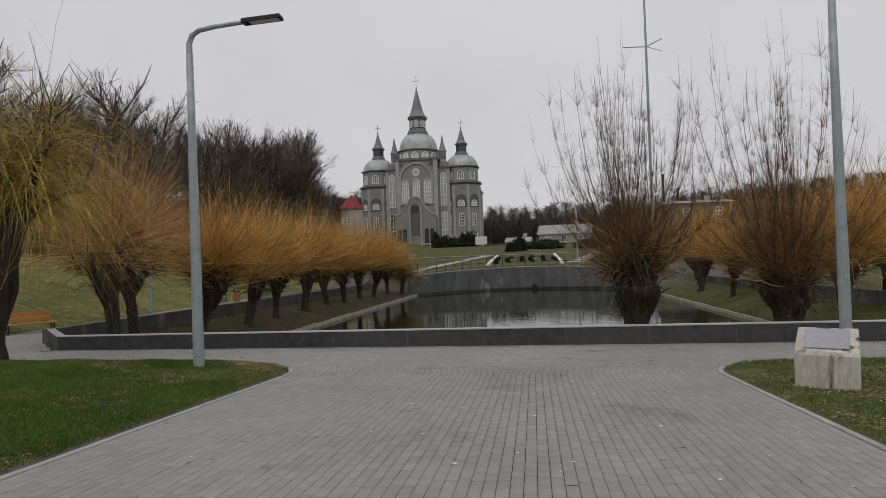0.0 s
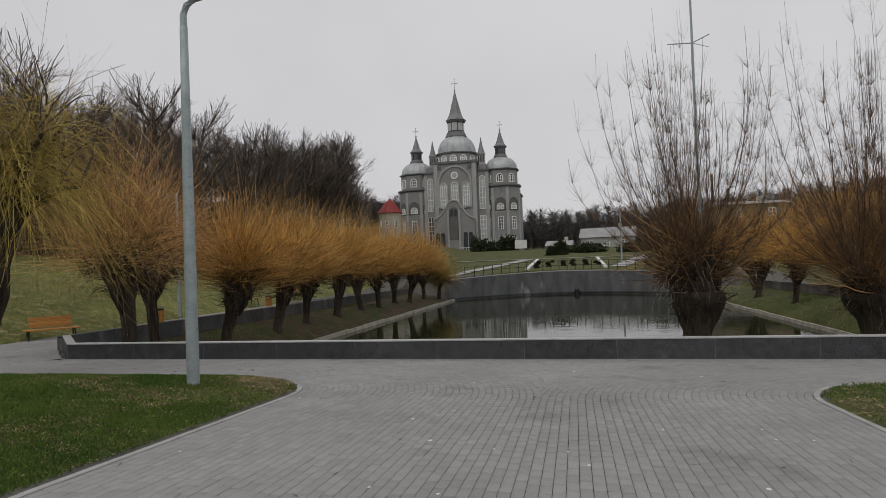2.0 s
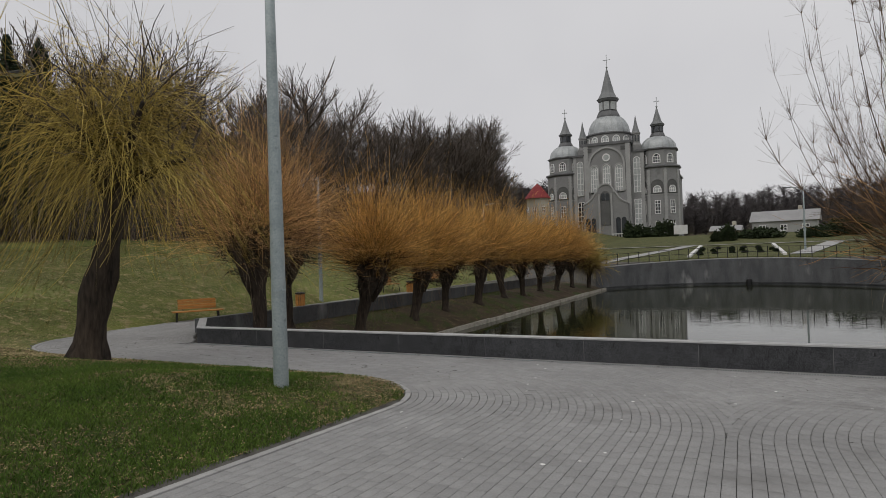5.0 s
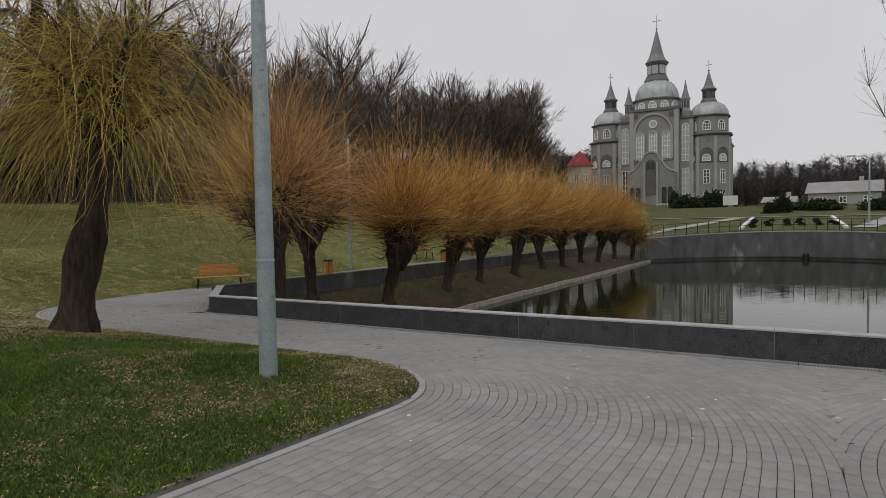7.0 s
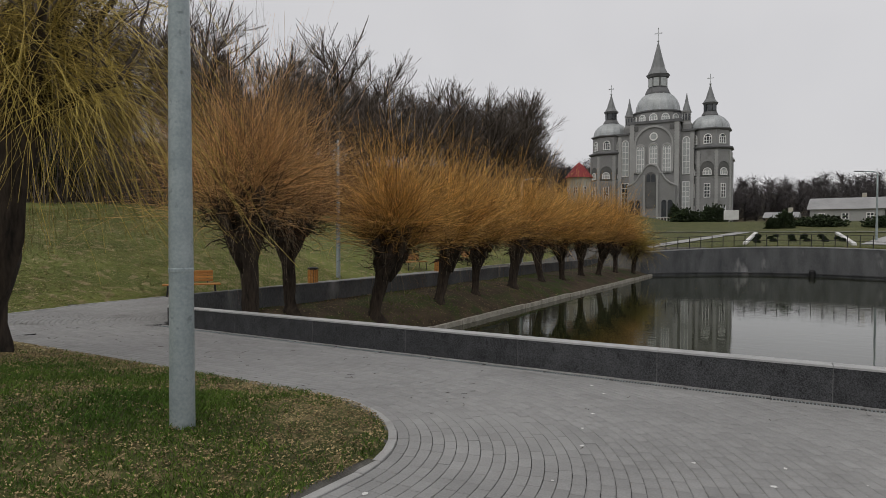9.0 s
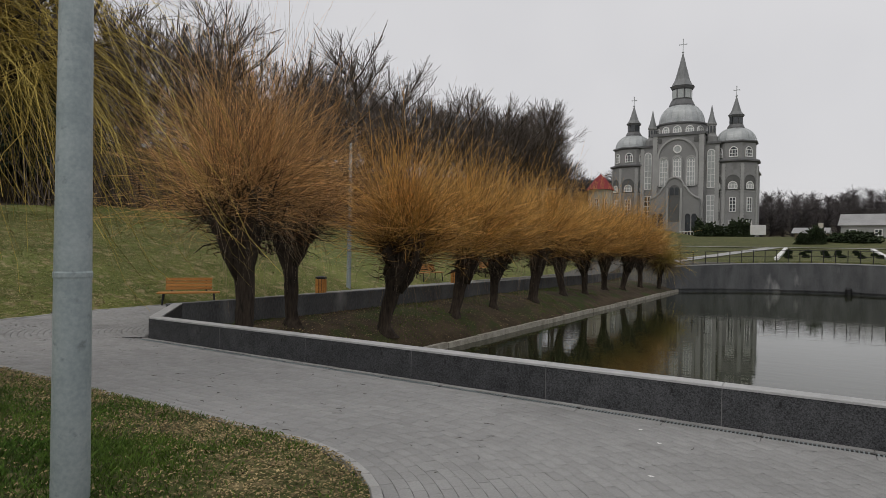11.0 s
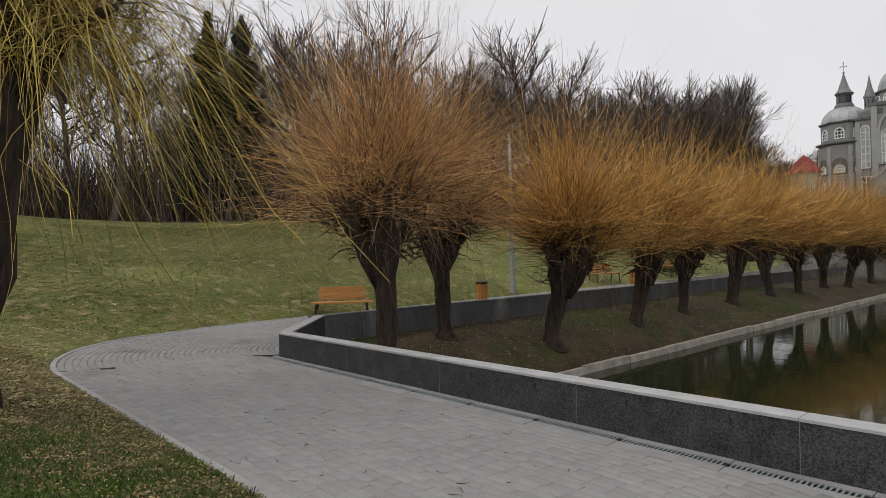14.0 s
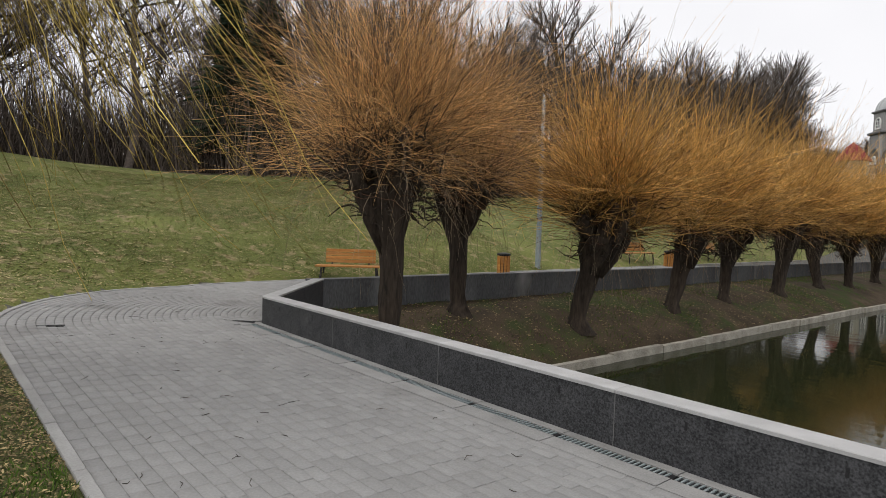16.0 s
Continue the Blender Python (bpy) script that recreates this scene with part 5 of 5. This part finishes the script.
s0 = shrub(-4.2, 72.0, 0.3, 0.3, M_BUSH, "small rounded dark green shrub in the bed", 91, "bed shrubs")
for k in range(17):
    x, y = -4.3 + (k % 6) * 1.4 + place.uniform(-0.3, 0.3), 74 + (k // 6) * 3.4 + place.uniform(-0.6, 0.6)
    copy_thing(s0, pose(x, y, ground_z(x, y), 0, 0, 50 * k))
shrub(-13.5, 131, 2.6, 3.4, M_BUSH, "dark evergreen bush before the church porch", 92)
for k, (x, y, r, h) in enumerate([(-17.8, 126, 3.0, 2.6), (-19.8, 127, 1.0, 3.4), (-2.0, 98, 1.2, 2.4), (-3.4, 97, 0.8, 1.5), (2.6, 103, 2.6, 1.5), (0.5, 104, 1.8, 1.2), (8.6, 100, 2.2, 1.5), (12.5, 104, 3.0, 2.4)]):
    shrub(x, y, r, h, M_BUSH, "dark evergreen bush beyond the pond", 93 + k, "evergreens beyond the pond")

fence = thing("railing", "dark metal railing above the far pond wall", "railing")
fx = np.linspace(-11.6, 10.0, 27)
for x in fx:
    z = 0.3 + (far_edge(x) - 67) * 0.06
    part("post", Geo().box(x - 0.03, x + 0.03, far_edge(x) + 0.17, far_edge(x) + 0.23, z - 0.05, z + 1.05), M_BLACK, fence)
for dz in (0.55, 1.02):
    part("rail", Geo().tube([(x, far_edge(x) + 0.2, 0.3 + (far_edge(x) - 67) * 0.06 + dz) for x in fx], [0.022] * len(fx), 5), M_BLACK, fence)

# ---- staked sapling on the lawn ----
sx, sy = -7.35, 7.15
sz = ground_z(sx, sy)
stake = thing("tree_stake", "weathered timber stake in the grass", "stake", pose(sx, sy, sz), group="sapling stakes")
part("timber", Geo().bevel_box(-0.03, 0.03, -0.03, 0.03, -0.3, 1.0, 0.006), M_STAKE, stake)
sap = thing("sapling", "young leafless sapling tied between stakes", "tree", pose(-14.6, 10.6, ground_z(-14.6, 10.6)))
part("stem", Geo().tube([(0, 0, -0.1), (0.05, 0.0, 0.5), (-0.03, 0.04, 1.1), (0.1, 0.0, 1.9)], [0.05, 0.045, 0.035, 0.02], 7), M_BARK, sap)
srs = np.random.default_rng(41)
SP, SR = fan(srs, [((0, 0, 0.9), 0.1), ((0.05, 0, 1.5), 0.1), ((0.1, 0, 1.9), 0.1)], 46, 1.2, 60, 0.3, 0.0, 0.011, 5, 0.1)
SQ, SS = side_twigs(srs, SP, SR, 220, 0.45, 0.5)
part("crown", fast_mesh("crown", *merged([strands(SP, SR), strands(SQ, SS)]), M_TWIG), None, sap)
copy_thing(stake, pose(sx - 0.25, sy - 0.3, ground_z(sx - 0.25, sy - 0.3) - 0.45, 0, 0, 20))

# ---- grass, dry leaves and litter on the lawns ----
def scatter(name, label, cat, count, box, seed, mat, size, keep, flat=False):
    rs = np.random.default_rng(seed)
    v, f = [], []
    tries = 0
    while len(f) < count and tries < count * 6:
        tries += 1
        x, y = rs.uniform(box[0], box[1]), rs.uniform(box[2], box[3])
        if not keep(x, y, rs):
            continue
        z = ground_z(x, y)
        a, s = rs.uniform(0, 2 * math.pi), size * rs.uniform(0.5, 1.3)
        k = len(v)
        if flat:
            c, q = math.cos(a) * s, math.sin(a) * s
            v += [(x - c, y - q, z + 0.012), (x + q * 0.5, y - c * 0.5, z + 0.02), (x + c, y + q, z + 0.014 + s * rs.uniform(0, 0.5)), (x - q * 0.5, y + c * 0.5, z + 0.022)]
            f.append((k, k + 1, k + 2, k + 3))
        else:
            w = 0.0026 + 0.0022 * rs.random()
            c, q = math.cos(a) * w, math.sin(a) * w
            lx, ly = rs.normal(0, 0.5, 2) * s
            v += [(x - c, y - q, z - 0.01), (x + c, y + q, z - 0.01), (x + lx * 0.5 + c * 0.8, y + ly * 0.5 + q * 0.8, z + s * 0.65), (x + lx, y + ly, z + s)]
            f.append((k, k + 1, k + 2, k + 3))
    return tagged(new(name, fast_mesh(name, v, f, mat)), label, cat, kind="stuff")


def patchy(x, y, rs, s=1.3, lo=0.0):
    return noise.noise((x / s, y / s, 7.7)) + rs.normal(0, 0.22) > lo


def green(x, y):
    """How green the lawn is: thinning to bare leaf litter towards the paved corner and the bank path."""
    o = -offset(x, y)
    worn = smooth01((y - 8.8) / 2.2) * (1 - 0.75 * smooth01((o - 0.7) / 1.3)) if x < 0 else 0.45
    return 0.5 - 0.55 * worn - 0.04 * max(0, -8 - x) + 0.55 * noise.noise((x / 1.1, y / 1.1, 7.7)) + 0.35 * noise.noise((x / 0.28, y / 0.28, 2.2))


scatter("grass", "short green grass of the lawn", "grass", 150000, (-16, -4.6, 4.5, 12.9), 101, M_BLADE, 0.042, lambda x, y, rs: offset(x, y) < -0.01 and rs.random() < math.exp(-max(0, -7.5 - x) / 4) and green(x, y) + rs.normal(0, 0.24) > 0.27)
scatter("grass", "short green grass beside the stone block", "grass", 20000, (3.0, 8.5, 5.5, 12.6), 102, M_BLADE, 0.042, lambda x, y, rs: offset(x, y) < -0.02 and green(x, y) + rs.normal(0, 0.12) > 0.2)
scatter("grass", "thin grass of the sloping lawn", "grass", 9000, (-34, -13, 8, 30), 103, M_BLADE, 0.06, lambda x, y, rs: offset(x, y) < -0.02 and patchy(x, y, rs, 3, 0.0))
scatter("fallen_leaves", "dry fallen leaves and straw on the lawn", "leaves", 95000, (-17, -4.6, 4.5, 12.9), 104, M_DRY, 0.016, lambda x, y, rs: offset(x, y) < -0.0 and green(x, y) + rs.normal(0, 0.24) < 0.3, True)
scatter("fallen_leaves", "dry fallen leaves beside the stone block", "leaves", 9000, (3.0, 8.5, 4.5, 12.6), 105, M_DRY, 0.022, lambda x, y, rs: offset(x, y) < -0.03 and green(x, y) + rs.normal(0, 0.16) < 0.2, True)
scatter("fallen_leaves", "dry fallen leaves over the sloping lawn", "leaves", 95000, (-34, -11, 8, 30), 106, M_PALE_LEAF, 0.034, lambda x, y, rs: offset(x, y) < -0.03 and patchy(x, y, rs, 4, -0.35), True)
scatter("fallen_leaves", "dry leaf litter on the pond bank", "leaves", 8000, (-16, -12.6, 17, 40), 107, M_DRY, 0.035, lambda x, y, rs: in_basin(x, y) and ground_z(x, y) > -1.95, True)
scatter("bank_grass", "sparse grass on the pond bank", "grass", 9000, (-16, -12.6, 17, 45), 108, M_BLADE, 0.06, lambda x, y, rs: in_basin(x, y) and ground_z(x, y) > -1.95 and patchy(x, y, rs, 1.5, 0.05))

scatter("bank_grass", "green grass on the far pond bank", "grass", 14000, (10.8, 14.7, 17, 45), 109, M_BLADE, 0.07, lambda x, y, rs: in_basin(x, y) and ground_z(x, y) > -1.95 and patchy(x, y, rs, 1.5, -0.2))


def paved(x, y):
    return offset(x, y) > 0.15 and y < 15.8


lrs = np.random.default_rng(110)
TP = []
while len(TP) < 150:
    x, y = (lrs.uniform(-17.5, -5), lrs.uniform(12.9, 15.8)) if lrs.random() < 0.8 else (lrs.uniform(-4.5, 3), lrs.uniform(3, 15.5))
    if paved(x, y):
        a, n = lrs.uniform(0, 6.3), lrs.uniform(0.012, 0.06)
        z = plaza(x, y) + 0.006
        d = np.array([math.cos(a) * n, math.sin(a) * n, 0])
        c = np.array([x, y, z])
        TP.append([c - d, c + d * 0.1 + np.array([-d[1], d[0], 0.02]) * lrs.uniform(-0.4, 0.4), c + d])
tagged(new("twig_litter", fast_mesh("twig_litter", *strands(TP, np.tile([0.003, 0.0028, 0.0018], (150, 1))), M_BARK)), "thin dark twigs scattered over the paving", "twigs", kind="stuff")
dv, df = [], []
while len(df) < 70:
    x, y = lrs.uniform(-4.4, 3), lrs.uniform(1.5, 15.5)
    if paved(x, y):
        k, r = len(dv), lrs.uniform(0.008, 0.028)
        dv += [(x + r * math.cos(q * 1.047) * lrs.uniform(0.6, 1.3), y + r * math.sin(q * 1.047) * lrs.uniform(0.6, 1.3), plaza(x, y) + 0.005) for q in range(6)]
        df.append(tuple(range(k, k + 6)))
tagged(new("paving_spots", fast_mesh("paving_spots", dv, df, M_WHITE)), "small white splashes dried on the paving", "stains", kind="stuff")


# ---- kerb stones ----
def kerb_line(o):
    """Points along the lawn's edge, o metres out on the paving, with headings; lengths run from the plaza round to the bank path."""
    runs = [("line", (-4.7 + o, -6.0), (-4.7 + o, 10.82)), ("arc", (-6.73, 10.82), 2.03 + o, 0.0, math.pi / 2), ("line", (-6.73, 12.85 + o), (-13.9, 12.85 + o)),
            ("arc", (-13.9, 18.53), 5.68 - o, -math.pi / 2, -math.pi), ("line", (-19.58 + o, 18.53), (-19.58 + o, 58))]
    out, total = [], 0.0
    for r in runs:
        if r[0] == "line":
            length = math.dist(r[1], r[2])
        else:
            length = abs(r[4] - r[3]) * r[2]
        out.append((total, length, r))
        total += length
    return out, total


def on_line(runs, s):
    for start, length, r in runs:
        if s <= start + length or r is runs[-1][2]:
            t = (s - start) / length
            if r[0] == "line":
                return r[1][0] + (r[2][0] - r[1][0]) * t, r[1][1] + (r[2][1] - r[1][1]) * t
            a = r[3] + (r[4] - r[3]) * t
            return r[1][0] + r[2] * math.cos(a), r[1][1] + r[2] * math.sin(a)


def strip_piece(runs, s0, s1, half_in, half_out, z_lo, z_hi, bev, flip=False, extra=0.0):
    """One stone between s0 and s1 along a line, from half_in to half_out across it."""
    a, b = on_line(runs, s0), on_line(runs, s1)
    if flip:
        a, b = ((2 * LAWN_AXIS - p[0], p[1]) for p in (a, b))
    d = Vector((b[0] - a[0], b[1] - a[1], 0)).normalized()
    n = Vector((d.y, -d.x, 0)) * (-1 if flip else 1)
    A, B = Vector((*a, plaza(*a) + extra)), Vector((*b, plaza(*b) + extra))
    lo = [A + n * half_in, B + n * half_in, B + n * half_out, A + n * half_out]
    i = d * bev
    j = n * (bev if half_out > half_in else -bev)
    hi = [lo[0] + i + j, lo[1] - i + j, lo[2] - i - j, lo[3] + i - j]
    up = Vector((0, 0, 1))
    v = [p + up * z_lo for p in lo] + [p + up * (z_hi - bev) for p in lo] + [p + up * z_hi for p in hi]
    f = [(4 + k, 4 + (k + 1) % 4, 8 + (k + 1) % 4, 8 + k) for k in range(4)] + [(k, (k + 1) % 4, 4 + (k + 1) % 4, 4 + k) for k in range(4)] + [(8, 9, 10, 11)]
    if flip:
        f = [q[::-1] for q in f]
    return v, [q[::-1] for q in f]


for flip, nm in ((False, "west"), (True, "east")):
    kb = thing("kerb_" + nm, "pale concrete kerb between paving and lawn", "kerb", kind="structure")
    runs, total = kerb_line(0.05)
    s = 0.0
    while s < (total if not flip else 36):
        step = 1.0
        if runs[1][0] - 0.5 < s < runs[2][0] or runs[3][0] - 0.5 < s < runs[4][0]:
            step = 0.3
        v, f = strip_piece(runs, s + 0.003, min(s + step, total) - 0.003, -0.028, 0.052, -0.12, 0.014 + rng.uniform(-0.004, 0.004), 0.006, flip)
        part("kerb_stone", Geo().add(v, f), M_KERB, kb)
        s += step

# gutter with a slotted grate along the front wall
gut = thing("gutter", "concrete gutter with a slotted black grate at the wall's foot", "gutter", kind="structure")
for x0 in np.arange(-14.0, 11.8, 1.0):
    za, zb = plaza(x0, 16.1) - 0.003, plaza(x0 + 1, 16.1) - 0.003
    for y0, y1, mat, nm, dz in ((15.87, 16.06, M_GUTTER, "gutter_edge", 0), (16.165, 16.275, M_GUTTER, "gutter_edge", 0.0), (16.065, 16.16, M_BLACK, "grate", -0.012)):
        g = Geo()
        g.box(x0 + 0.003, x0 + 0.997, y0, y1, min(za, zb) - 0.1, (za + zb) / 2 + dz)
        pc = part(nm, g, mat, gut)
    g = Geo()
    for k in range(24):
        xx = x0 + 0.02 + k / 25
        g.box(xx, xx + 0.014, 16.068, 16.157, (za + zb) / 2 - 0.012, (za + zb) / 2 - 0.002)
    part("grate_bars", g, M_STEEL, pc)

# small slotted drains let into the paving
for x, y, turn, size in ((-14.3, 13.5, 70, 0.42), (-14.2, 15.98, 42, 0.62)):
    d = thing("slot_drain", "narrow black slotted drain set in the paving", "drain", pose(x, y, plaza(x, y), 0, 0, turn), group="slotted drains")
    g = Geo()
    for s in (-1, 1):
        g.box(-size / 2, size / 2, min(s * 0.03, s * 0.045), max(s * 0.03, s * 0.045), -0.05, 0.004)
    part("frame", g, M_BLACK, d)
    part("trough", Geo().box(-size / 2, size / 2, -0.03, 0.03, -0.06, -0.004), M_BLACK, d)
    g = Geo()
    for k in range(int(size / 0.03)):
        g.box(-size / 2 + 0.03 * k + 0.004, -size / 2 + 0.03 * k + 0.016, -0.03, 0.03, -0.004, 0.003)
    part("bars", g, M_BLACK, d)

# ---- paving: rows that follow the kerb ----
paving = thing("paving", "grey concrete pavers laid in rows that follow the kerbs", "paving", kind="structure")
ROW, LENGTH = 0.10625, 0.21
rest_v, rest_f, singles = [], [], []
rb = np.random.default_rng(9)
for flip in (False, True):
    for row in range(56):
        o = 0.105 + ROW * (row + 0.5)
        if o > 5.5:
            runs, total = kerb_line(o)
            runs, total = runs[:2], runs[2][0]
        else:
            runs, total = kerb_line(o)
        end = total if row < 38 else runs[2][0] + 7.2 if len(runs) > 2 else total
        end = min(end, runs[2][0] + 9.0 if flip and len(runs) > 2 else end)
        s = rb.uniform(0, LENGTH)
        while s < end:
            x, y = on_line(runs, s + LENGTH / 2)
            s0, s = s, s + LENGTH
            if x > LAWN_AXIS + (-0.012 if flip or y < 10.82 else 0.035) or (y > 15.86 and x > -13.8) or y < -3.5 or y > 40 or (x <= -13.8 and y > 15.86 and x > -16.3 and x > -13.95 - (y - WALL_Y) - 0.12):
                continue
            near = not flip and -5.4 < x < -3.3 and 9.8 < y < 13.3
            dz = rb.normal(0, 0.0013)
            v, f = strip_piece(runs, s0 + 0.0014, s0 + LENGTH - 0.0014, -ROW / 2 + 0.0024, ROW / 2 - 0.0024, -0.05, dz, 0.003, flip)
            if near and len(singles) < 300:
                singles.append(part("paver", Geo().add(v, f), M_PAVER1, paving))
            else:
                k = len(rest_v)
                rest_v += [tuple(p) for p in v]
                rest_f += [tuple(i + k for i in q) for q in f]
tagged(part("pavers", fast_mesh("pavers", rest_v, rest_f, M_PAVER), None, paving), "", "", kind="stuff")
